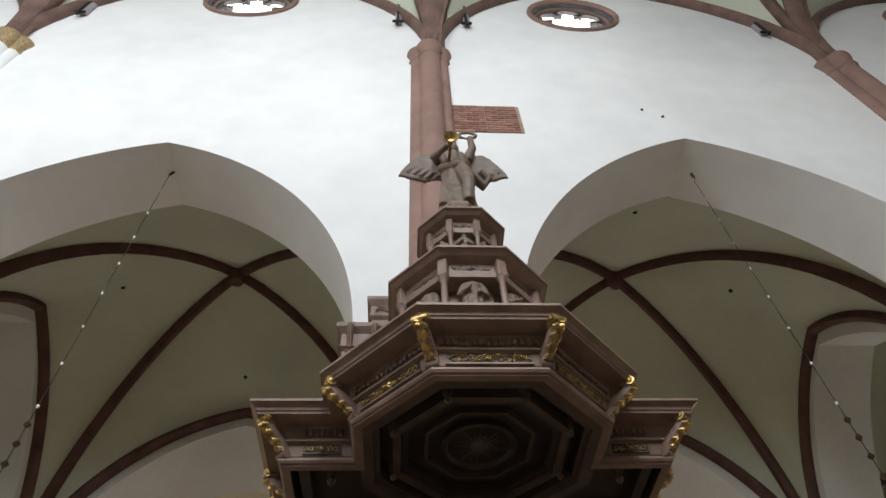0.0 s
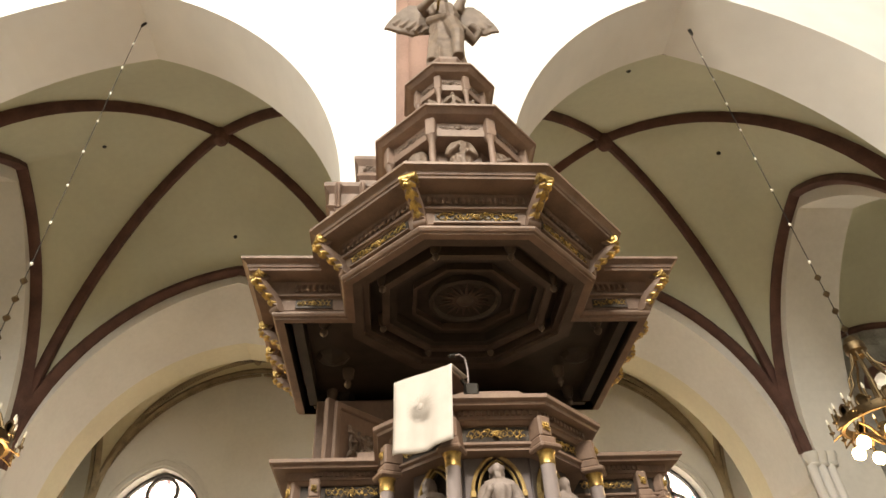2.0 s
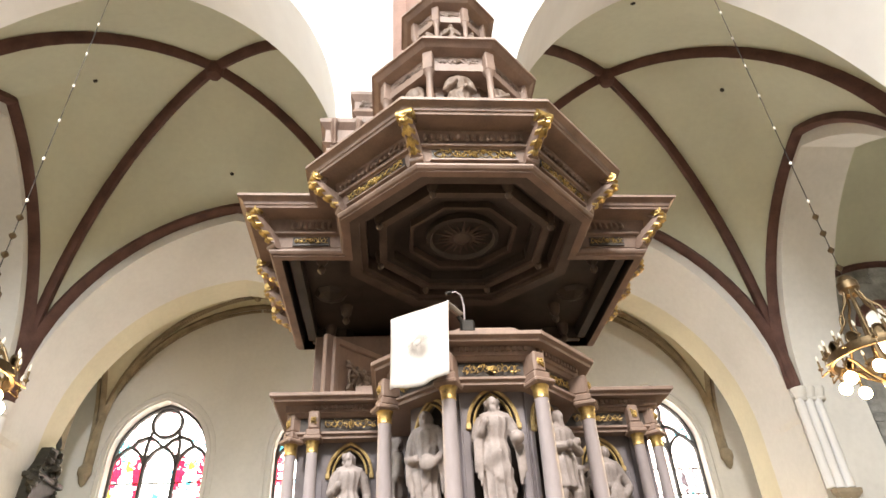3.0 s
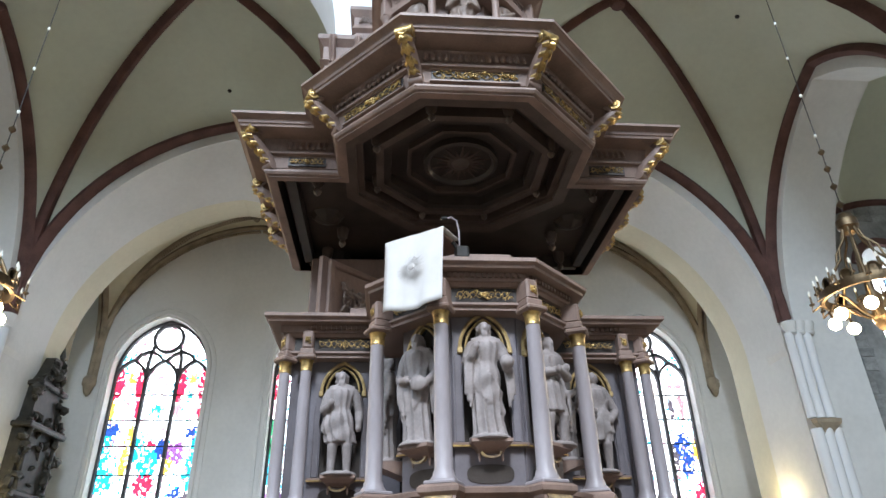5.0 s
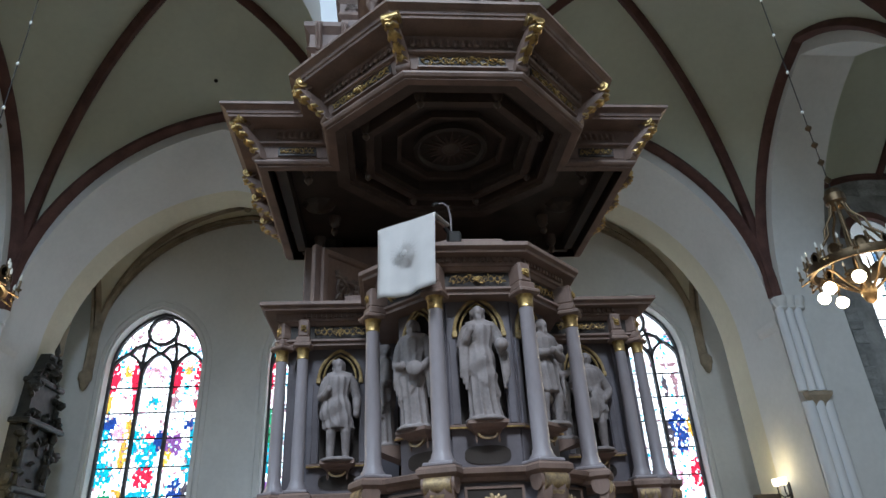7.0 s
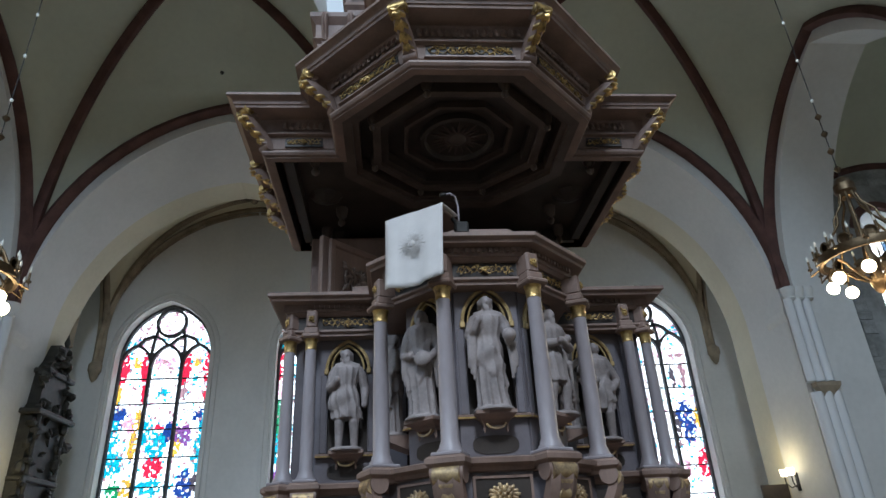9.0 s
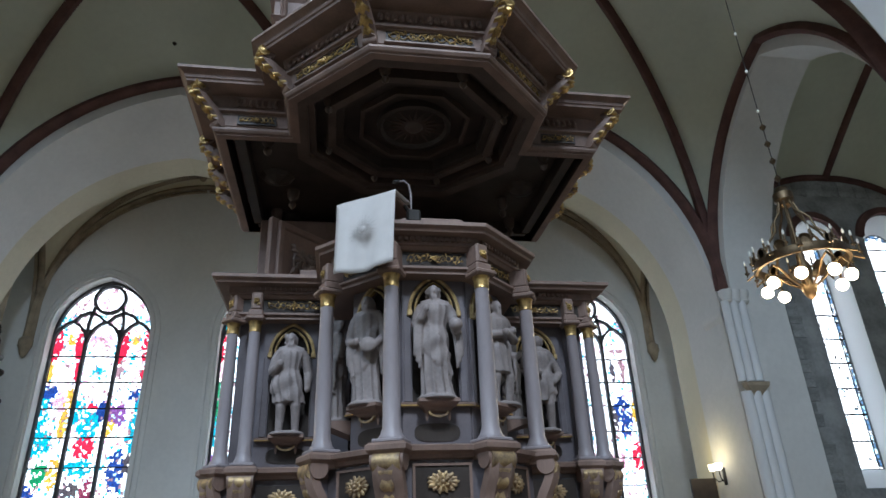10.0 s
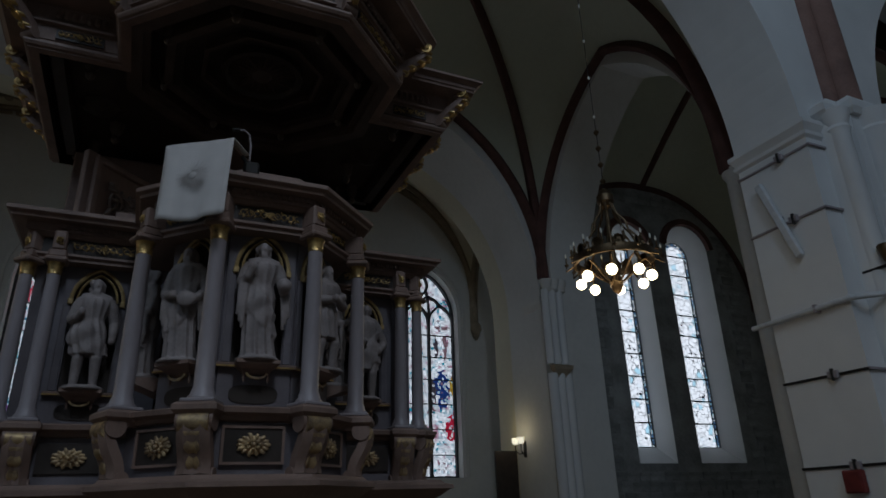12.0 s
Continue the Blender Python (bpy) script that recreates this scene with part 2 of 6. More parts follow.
structure("wall_stone", splayed_wall(bmesh.new()), GREY_STONE, "bare grey stone wall with two lancet windows", "wall")
for c, h, top, m in LANCETS:
    bm = bmesh.new()
    rings = []
    for y, r, sill in ((OUTER + 0.005, m - 0.004, 2.604), (OUTER + REVEAL, h + 0.02, 3.1)):
        rings.append([(c + r, y, sill)] + [(c + r * math.cos(a), y, top - 0.5 + r * math.sin(a)) for a in (math.pi * k / 24 for k in range(25))] + [(c - r, y, sill)])
    loft(bm, rings, closed=True, caps=False)
    structure("window_reveal", bm, PLASTER, "white plastered splayed reveal of a lancet window", "window reveal")
structure("wall_stone_back", pierced_wall(bmesh.new(), 12.0, 22.0, 0, 16.5, OUTER + REVEAL + 0.005, OUTER + 1.3, [(c, h, lambda u: 3.1, lambda u, top=top, h=h: top - 0.5 + math.sqrt(max(0, h ** 2 - u * u))) for c, h, top, m in LANCETS]), GREY_STONE, "outer skin of the stone wall", "wall")
structure("wall_stone_west", pierced_wall(bmesh.new(), -21.0, -10.4, 0, 16.5, OUTER, OUTER + 1.3, []), CREAM, "plain plastered end wall of the aisle", "wall")
# out of view; its colour acts as a warm reflector
structure("floor", box(bmesh.new(), -21, 22, SOUTH - 1, GLASS + 1, -0.2, 0), FLOOR, "unseen floor, warm brown to bounce light upward", "floor")


def transverse_wall(x0, x1, y0, y1, centre, half, rise, spring):
    bm = pierced_wall(bmesh.new(), y0, y1, 0, 16.5, -x1, -x0, [arch_hole(centre, half, spring, rise)])
    bmesh.ops.rotate(bm, verts=bm.verts, cent=(0, 0, 0), matrix=Matrix.Rotation(radians(90), 3, "Z"))
    return bm


for x0, x1, rise in ((-10.9, -9.44, 6.15), (0.12, 0.88, 5.5), (10.62, 12.15, 5.45)):
    structure("transverse_arch", transverse_wall(x0, x1, AISLE, OUTER, 11.85, 3.45, rise, 7.6), SOFFIT_WHITE, "cream transverse arch across the aisle", "arch")


def web(bm, wall_curve, diagonal, bulge=0.12):
    n = 8
    rings = []
    for a, d in zip(wall_curve, diagonal):
        a, d = Vector(a), Vector(d)
        rings.append([a.lerp(d, t / n) + Vector((0, 0, bulge * math.sin(math.pi * t / n))) for t in range(n + 1)])
    return loft(bm, rings, closed=False, caps=False)


def vault(name, cx, cy, hx, hy, spring, boss, peak_x, peak_y, mat, rib_mat, rib_w, rib_h, label, ribs_on_walls=True, ridge=False, near=None, stilt=0.0):
    """A four-part rib vault over a bay: webs as one sheet, each rib a part."""
    n = 18
    ts = [i / n for i in range(n + 1)]
    bm = bmesh.new()
    rib_paths = []
    for sx in (-1, 1):
        for sy in (-1, 1):
            hr = near if near and sy < 0 else hy
            diag = [(cx + sx * hx * math.cos(t * math.pi / 2), cy + sy * hr * math.cos(t * math.pi / 2), spring + (boss - spring) * math.sin(t * math.pi / 2) ** 0.9) for t in ts]
            wx = [(cx + sx * hx * math.cos(t * math.pi / 2), cy + sy * hy, spring + pointed(hx, peak_x - spring, hx * math.cos(t * math.pi / 2))) for t in ts]
            wy = [(cx + sx * hx, cy + sy * hr * math.cos(t * math.pi / 2), spring + pointed(hy, peak_y - spring, hy * math.cos(t * math.pi / 2))) for t in ts]
            web(bm, wx, diag)
            web(bm, wy, diag)
            if not ridge:
                rib_paths.append((diag, (0, 0, -1)))
            elif sx > 0:
                rib_paths.append(([Vector(wx[-1]).lerp(Vector(diag[-1]), t) + Vector((0, 0, 0.12 * math.sin(math.pi * t))) for t in ts], (0, 0, -1)))
            if ribs_on_walls:
                rib_paths.append((wx, (0, -sy, -0.4)))
                rib_paths.append((wy, (-sx, 0, -0.4)))
    bmesh.ops.remove_doubles(bm, verts=bm.verts, dist=1e-3)
    ob = structure(name, bm, mat, label, "vault", True)
    w, h = rib_w / 2, rib_h
    for path, nrm in rib_paths:
        if stilt:
            path = [(path[0][0], path[0][1], path[0][2] - stilt)] + list(path)
        if rib_w < 0.2:
            bm = bmesh.new()
            for i, (a, b) in enumerate(zip(path, path[1:])):
                for q in range(5):
                    p = Vector(a).lerp(Vector(b), q / 5)
                    box(bm, p.x - 0.035, p.x + 0.035, p.y - 0.11, p.y + 0.11, p.z - h - 0.03, p.z - h + 0.03)
            tagged(part("rib_beading", bm, rib_mat, ob), "", "", "", "stuff")
        part("rib", bar(bmesh.new(), path, nrm, [(-w, -0.1), (-w, h * 0.45), (-w * 0.5, h * 0.8), (0, h), (w * 0.5, h * 0.8), (w, h * 0.45), (w, -0.1)]), rib_mat, ob, "", True)
    part("boss", lathe(bmesh.new(), [(0.02, -0.22), (rib_w * 0.6, -0.16), (rib_w * 0.8, 0.0), (rib_w * 0.8, 0.2)], 16, (cx, cy, boss - rib_h)), rib_mat, ob)
    return ob


for i, (c, hx, peak) in enumerate(((CENTRES[0], 4.5, 13.4), (CENTRES[1], 4.76, 14.1), (CENTRES[2], 4.86, 13.4))):
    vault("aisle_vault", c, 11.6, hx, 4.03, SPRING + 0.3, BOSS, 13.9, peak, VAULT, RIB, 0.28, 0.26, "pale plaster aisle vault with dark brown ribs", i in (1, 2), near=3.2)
    for sx in (-1, 1):
        structure("respond", lathe(bmesh.new(), [(0.2, 0), (0.2, 0.3), (0.14, 0.4), (0.14, SPRING + 0.1), (0.2, SPRING + 0.2), (0.2, SPRING + 0.35)], 14, (c + sx * hx, 11.6 - 3.2, 0)), SOFFIT_WHITE, "pale round respond under the aisle ribs", "column", True)
# olive plaster in place of cream, as this vault's shade
vault("aisle_vault", 15.06, (AISLE + OUTER) / 2, 4.4, (OUTER - AISLE) / 2, 7.7, 14.8, 11.85, 14.2, VAULT, RIB, 0.2, 0.16, "plaster end vault, shade in its colour, with a dark ridge rib", True, True)
structure("wall_aisle_end", box(bmesh.new(), 19.5, 19.8, AISLE, OUTER, 0, 16.5), CREAM, "plain plastered end wall of the aisle", "wall")
for c, hx in ((CENTRES[1], 4.7), (CENTRES[2], 5.05)):
    vault("chapel_vault", c, (CHAPEL + GLASS - 0.35) / 2, hx, (GLASS - 0.35 - CHAPEL) / 2, 8.4, 13.4, 13.35, 11.2, CREAM, CHAPEL_RIB, 0.17, 0.2, "cream chapel vault with slim carved ribs", stilt=0.7)
NAVE_MID = (NAVE + SOUTH) / 2
# the white nave webs take the olive plaster as painted shadow
for c in CENTRES:
    vault("nave_vault", c, NAVE_MID, BAY / 2, (NAVE - SOUTH) / 2, 17.2, 26.0, 23.6, 25.0, VAULT, NAVE_RIB, 0.3, 0.3, "white nave vault, shade in its olive colour, with brown ribs")
structure("wall_south", pierced_wall(bmesh.new(), -20.5, 21.5, 0, 26, SOUTH - 1, SOUTH, [arch_hole(x, 1.4, 17.5, 2.0, 11.5) for x in (-9.9, 0.54, 10.97)]), PLASTER, "white nave wall behind with tall windows", "wall")
structure("wall_west", box(bmesh.new(), -21.5, -20.5, SOUTH - 1, GLASS, 0, 26.5), PLASTER, "plain white end wall", "wall")
structure("wall_east", box(bmesh.new(), 21.5, 22.5, SOUTH - 1, GLASS, 0, 26.5), PLASTER, "plain white end wall", "wall")
structure("roof", box(bmesh.new(), -21, 22, SOUTH - 1, GLASS + 1, 26.6, 26.9), PLASTER, "closed roof over the vaults", "ceiling")
structure("roof_aisle", box(bmesh.new(), -21, 22, AISLE, GLASS + 1, 16.5, 16.8), PLASTER, "closed roof over the aisle", "ceiling")


def shaft(x, z0, z1, mat, label):
    """A bundle of three round shafts against the wall, with a ringed capital."""
    ob = thing("wall_shaft", label, "column", (x, NAVE, 0), kind="structure")
    for dx, dy, r in ((-0.29, 0.02, 0.17), (0.29, 0.02, 0.17), (0, -0.1, 0.26), (-0.15, -0.03, 0.1), (0.15, -0.03, 0.1)):
        part("shaft", lathe(bmesh.new(), [(r, z0), (r, z1)], 18, (dx, dy, 0)), mat, ob, "", True)
    for dx, dy, r in ((-0.29, 0.02, 0.17), (0.29, 0.02, 0.17), (0, -0.1, 0.26)):
        part("capital", lathe(bmesh.new(), [(r, z1 - 0.3), (r + 0.05, z1 - 0.25), (r, z1 - 0.2), (r + 0.03, z1), (r + 0.1, z1 + 0.18), (r + 0.1, z1 + 0.3)], 18, (dx, dy, 0)), mat if mat is SHAFT else GILT, ob, "", True)
    return ob


shaft(0.42, 8.0, 17.2, SHAFT, "brown stone wall shaft bundle with carved capital")
shaft(10.97, 8.0, 17.2, SHAFT, "brown stone wall shaft bundle with carved capital")
shaft(-9.75, 8.0, 17.2, PLASTER, "white painted wall shaft bundle with gilded capital")


# ---- stained glass ----


def stained(name, palette, white, lead, strength, scale=5.0):
    """Back-lit glass: cells of colour between dark leads, with paler cells strewn in."""
    m = bpy.data.materials.new(name)
    m.use_nodes = True
    n, link = m.node_tree.nodes, m.node_tree.links.new
    b = n["Principled BSDF"]
    co = n.new("ShaderNodeTexCoord")
    warp = n.new("ShaderNodeTexNoise")
    warp.inputs["Scale"].default_value = 2.5
    add = n.new("ShaderNodeMixRGB")
    add.blend_type, add.inputs[0].default_value = "ADD", 0.3
    link(co.outputs["Object"], warp.inputs["Vector"])
    link(co.outputs["Object"], add.inputs[1])
    link(warp.outputs["Color"], add.inputs[2])
    cell, edge = n.new("ShaderNodeTexVoronoi"), n.new("ShaderNodeTexVoronoi")
    edge.feature = "DISTANCE_TO_EDGE"
    for v in (cell, edge):
        v.inputs["Scale"].default_value = scale
        link(add.outputs[0], v.inputs["Vector"])
    sep = n.new("ShaderNodeSeparateColor")
    link(cell.outputs["Color"], sep.inputs[0])
    ramp = n.new("ShaderNodeValToRGB")
    ramp.color_ramp.interpolation = "CONSTANT"
    els = ramp.color_ramp.elements
    while len(els) < len(palette):
        els.new(0.5)
    for i, c in enumerate(palette):
        els[i].position, els[i].color = i / len(palette), (*c, 1)
    region = n.new("ShaderNodeTexNoise")
    region.inputs["Scale"].default_value = 1.1
    link(co.outputs["Object"], region.inputs["Vector"])
    mixv = n.new("ShaderNodeMath")
    mixv.operation, mixv.inputs[1].default_value = "MULTIPLY_ADD", 0.55
    shift = n.new("ShaderNodeMath")
    shift.operation, shift.inputs[1].default_value = "MULTIPLY", 0.6
    link(region.outputs[0], shift.inputs[0])
    link(sep.outputs[0], mixv.inputs[0])
    link(shift.outputs[0], mixv.inputs[2])
    link(mixv.outputs[0], ramp.inputs[0])
    pale = n.new("ShaderNodeMath")
    pale.operation, pale.inputs[1].default_value = "LESS_THAN", white
    link(sep.outputs[1], pale.inputs[0])
    col = n.new("ShaderNodeMixRGB")
    col.inputs[2].default_value = (0.95, 0.98, 1.0, 1)
    link(pale.outputs[0], col.inputs[0])
    link(ramp.outputs[0], col.inputs[1])
    cut = n.new("ShaderNodeMath")
    cut.operation, cut.inputs[1].default_value = "GREATER_THAN", lead
    link(edge.outputs["Distance"], cut.inputs[0])
    fin = n.new("ShaderNodeMixRGB")
    fin.inputs[1].default_value = (0.01, 0.01, 0.012, 1)
    link(cut.outputs[0], fin.inputs[0])
    link(col.outputs[0], fin.inputs[2])
    link(fin.outputs[0], b.inputs["Emission Color"])
    b.inputs["Emission Strength"].default_value = strength
    b.inputs["Base Color"].default_value = (0.05, 0.05, 0.05, 1)
    b.inputs["Roughness"].default_value = 0.25
    return m


GLASS_QUARRY = stained("quarry_glass", [(0.8, 0.93, 1.0), (0.9, 0.97, 1.0), (0.45, 0.75, 0.88), (0.85, 0.95, 1.0)], 0.8, 0.035, 4.5, 6.0)
GLASS_BORDER = stained("patterned_border_glass", [(0.35, 0.6, 0.75), (0.1, 0.2, 0.35), (0.6, 0.8, 0.9)], 0.3, 0.09, 2.2, 9.0)
GLASS_OCULUS = stained("oculus_glass", [(0.92, 0.97, 1.0), (0.98, 1.0, 1.0)], 0.5, 0.004, 6.0, 2.0)
STONE_DARK = material("dark_window_stone", (0.09, 0.09, 0.095), 0.8, grain=5, fine=40, vary=0.2, bump=0.3)


def arc_path(cx, y, z, half, rise, n=14, f=1.0):
    return [(cx + u, y, z + pointed(half, rise, u)) for u in arch_points(half, rise, n)]


FLAT = [(-0.5, -0.5), (0.5, -0.5), (0.5, 0.5), (-0.5, 0.5)]


def flat_bar(w, d):
    return [(u * w, v * d) for u, v in FLAT]


def pane_under_arch(bm, cx, y, z0, z1, half, rise):
    """One pane with a pointed head: from z0 up, springing at z1."""
    top = [(cx + u, z1 + pointed(half, rise, u)) for u in arch_points(half, rise, 8)]
    ring = [(cx - half, z0)] + top + [(cx + half, z0)]
    return loft(bm, [[(x, y, z) for x, z in ring], [(x, y + 0.02, z) for x, z in ring]])


def glass_tint(name, colour, strength):
    """One tint of back-lit glass; each piece has its own depth and a streaky body."""
    m = glow(name, colour, strength)
    n, link = m.node_tree.nodes, m.node_tree.links.new
    b = n["Principled BSDF"]
    geo, streak, mul, mr = n.new("ShaderNodeNewGeometry"), n.new("ShaderNodeTexNoise"), n.new("ShaderNodeMath"), n.new("ShaderNodeMapRange")
    streak.inputs["Scale"].default_value = 14
    mr.inputs["To Min"].default_value, mr.inputs["To Max"].default_value = strength * 0.55, strength * 1.3
    mul.operation = "MULTIPLY_ADD"
    mul.inputs[1].default_value = 0.6
    link(geo.outputs["Random Per Island"], mul.inputs[0])
    half = n.new("ShaderNodeMath")
    half.operation, half.inputs[1].default_value = "MULTIPLY", 0.4
    link(streak.outputs[0], half.inputs[0])
    link(half.outputs[0], mul.inputs[2])
    link(mul.outputs[0], mr.inputs["Value"])
    link(mr.outputs[0], b.inputs["Emission Strength"])
    b.inputs["Base Color"].default_value = (0.04, 0.04, 0.04, 1)
    b.inputs["Roughness"].default_value = 0.2
    return m


TINTS = [
    glass_tint("clear_glass", (0.93, 0.97, 1.0), 3.6), glass_tint("ruby_glass", (0.8, 0.02, 0.07), 2.0), glass_tint("wine_glass", (0.4, 0.02, 0.14), 1.1),
    glass_tint("cobalt_glass", (0.03, 0.12, 0.6), 1.0), glass_tint("turquoise_glass", (0.02, 0.52, 0.72), 1.7), glass_tint("green_glass", (0.03, 0.5, 0.2), 1.2),
    glass_tint("amber_glass", (0.95, 0.6, 0.08), 1.7), glass_tint("rose_glass", (0.9, 0.5, 0.65), 2.0), glass_tint("violet_glass", (0.4, 0.15, 0.55), 1.2),
    glass_tint("smoky_glass", (0.25, 0.22, 0.28), 0.7), glass_tint("ice_glass", (0.6, 0.88, 1.0), 2.6), glass_tint("vein_glass", (0.5, 0.3, 0.35), 1.6),
]
CLEAR, RUBY, WINE_, COBALT, TURQ, GREEN_, AMBER, ROSE, VIOLET, SMOKE, ICE, VEIN = range(12)
# the scenes: light, place across it, height, half width, half height, tint; later ones lie over earlier ones
CANOPY = [(-1, -0.4, 7.8, 0.22, 0.6, RUBY), (-1, 0.4, 7.75, 0.2, 0.55, RUBY), (-1, 0.05, 7.95, 0.13, 0.2, AMBER), (1, 0.4, 7.8, 0.22, 0.6, RUBY), (1, -0.4, 7.75, 0.2, 0.55, RUBY), (1, 0.0, 7.95, 0.13, 0.2, AMBER),
          (-1, 0.4, 6.95, 0.1, 0.3, RUBY), (-1, -0.4, 6.9, 0.08, 0.3, AMBER), (1, -0.35, 6.95, 0.1, 0.3, VEIN), (1, 0.35, 6.9, 0.08, 0.25, RUBY), (0, 0.0, 6.95, 0.2, 0.1, TURQ), (0, 0.0, 7.9, 0.4, 0.2, ROSE)]
SCENE_UP = [(-1, -0.35, 6.2, 0.3, 0.35, COBALT), (-1, -0.4, 5.7, 0.2, 0.5, TURQ), (-1, 0.1, 6.0, 0.2, 0.3, ROSE), (-1, 0.35, 6.1, 0.15, 0.3, AMBER), (-1, 0.3, 5.3, 0.14, 0.45, AMBER), (-1, -0.3, 4.8, 0.4, 0.35, TURQ),
            (0, -0.35, 5.7, 0.15, 0.4, TURQ), (0, 0.3, 5.7, 0.2, 0.3, COBALT), (0, 0.0, 5.25, 0.28, 0.55, TURQ), (0, 0.05, 5.85, 0.15, 0.12, RUBY), (0, 0.0, 4.65, 0.3, 0.3, RUBY)]
SCENE_LOW = [(1, 0.3, 6.2, 0.25, 0.2, COBALT), (1, 0.42, 5.9, 0.14, 0.5, TURQ), (1, -0.2, 5.6, 0.3, 0.3, VIOLET), (1, 0.35, 5.0, 0.2, 0.5, TURQ), (1, -0.35, 5.2, 0.12, 0.3, AMBER), (1, 0.0, 4.0, 0.25, 0.6, COBALT), (1, 0.3, 4.2, 0.14, 0.3, SMOKE),
             (-1, -0.1, 3.95, 0.2, 0.35, GREEN_), (-1, 0.3, 3.95, 0.2, 0.45, AMBER), (-1, -0.35, 3.1, 0.3, 0.5, COBALT), (0, 0.0, 4.1, 0.45, 0.2, TURQ), (0, -0.2, 3.2, 0.3, 0.5, SMOKE), (0, 0.3, 3.4, 0.2, 0.4, WINE_)]
OTHER = [(1, 0.0, 7.7, 0.3, 0.1, VEIN), (1, 0.2, 7.0, 0.1, 0.4, VEIN), (1, -0.2, 6.9, 0.08, 0.4, SMOKE), (1, 0.0, 5.5, 0.3, 0.7, COBALT), (1, -0.35, 5.3, 0.14, 0.5, SMOKE), (1, 0.4, 5.6, 0.1, 0.3, AMBER), (1, 0.3, 4.2, 0.2, 0.5, RUBY), (1, -0.3, 4.0, 0.15, 0.3, ROSE),
         (-1, -0.3, 7.7, 0.3, 0.5, RUBY), (-1, -0.3, 7.0, 0.3, 0.25, ROSE), (-1, -0.3, 6.0, 0.25, 0.6, GREEN_), (-1, -0.4, 5.0, 0.2, 0.4, TURQ), (-1, -0.2, 4.2, 0.25, 0.5, VIOLET), (-1, -0.35, 3.3, 0.2, 0.4, ROSE)]


def painted(blobs, k, u, z, rng):
    """The tint of a piece of glass in light k at u across and z up."""
    tint = CLEAR if rng.random() < 0.74 else rng.choice((ICE, ROSE, VEIN, ICE, TURQ))
    if abs(u) > 0.43 and z < 6.8:
        tint = CLEAR if rng.random() < 0.7 else ICE
    for bk, bu, bz, ru, rz, t in blobs:
        if bk == k and ((u - bu) / ru) ** 2 + ((z - bz) / rz) ** 2 < 1 + rng.uniform(-0.4, 0.35):
            tint = t if rng.random() < 0.8 else rng.choice((CLEAR, ICE, CLEAR, VEIN))
    return tint


def leaded(bm, x0, x1, z0, z1, top, y, tint, rng, size=0.066):
    """Pieces of glass in a jittered net with dark leads between; top(x) bounds them above."""
    nx, nz = max(1, round((x1 - x0) / size)), max(1, round((z1 - z0) / (size * 1.15)))
    net = [[(x0 + (x1 - x0) * i / nx + (rng.uniform(-0.42, 0.42) * size if 0 < i < nx else 0), z0 + (z1 - z0) * j / nz + (rng.uniform(-0.45, 0.45) * size if 0 < j < nz else 0)) for i in range(nx + 1)] for j in range(nz + 1)]
    for j in range(nz):
        for i in range(nx):
            ring = [(x, min(z, top(x))) for x, z in (net[j][i], net[j][i + 1], net[j + 1][i + 1], net[j + 1][i])]
            mx, mz = sum(p[0] for p in ring) / 4, sum(p[1] for p in ring) / 4
            if max(p[1] for p in ring) - min(p[1] for p in ring) < 0.02:
                continue
            q = [(mx + (x - mx) * 0.9, mz + (z - mz) * 0.92) for x, z in ring]
            f = bm.faces.new([bm.verts.new((x, y, z)) for x, z in q])
            f.material_index = tint(mx, mz)
    return bm


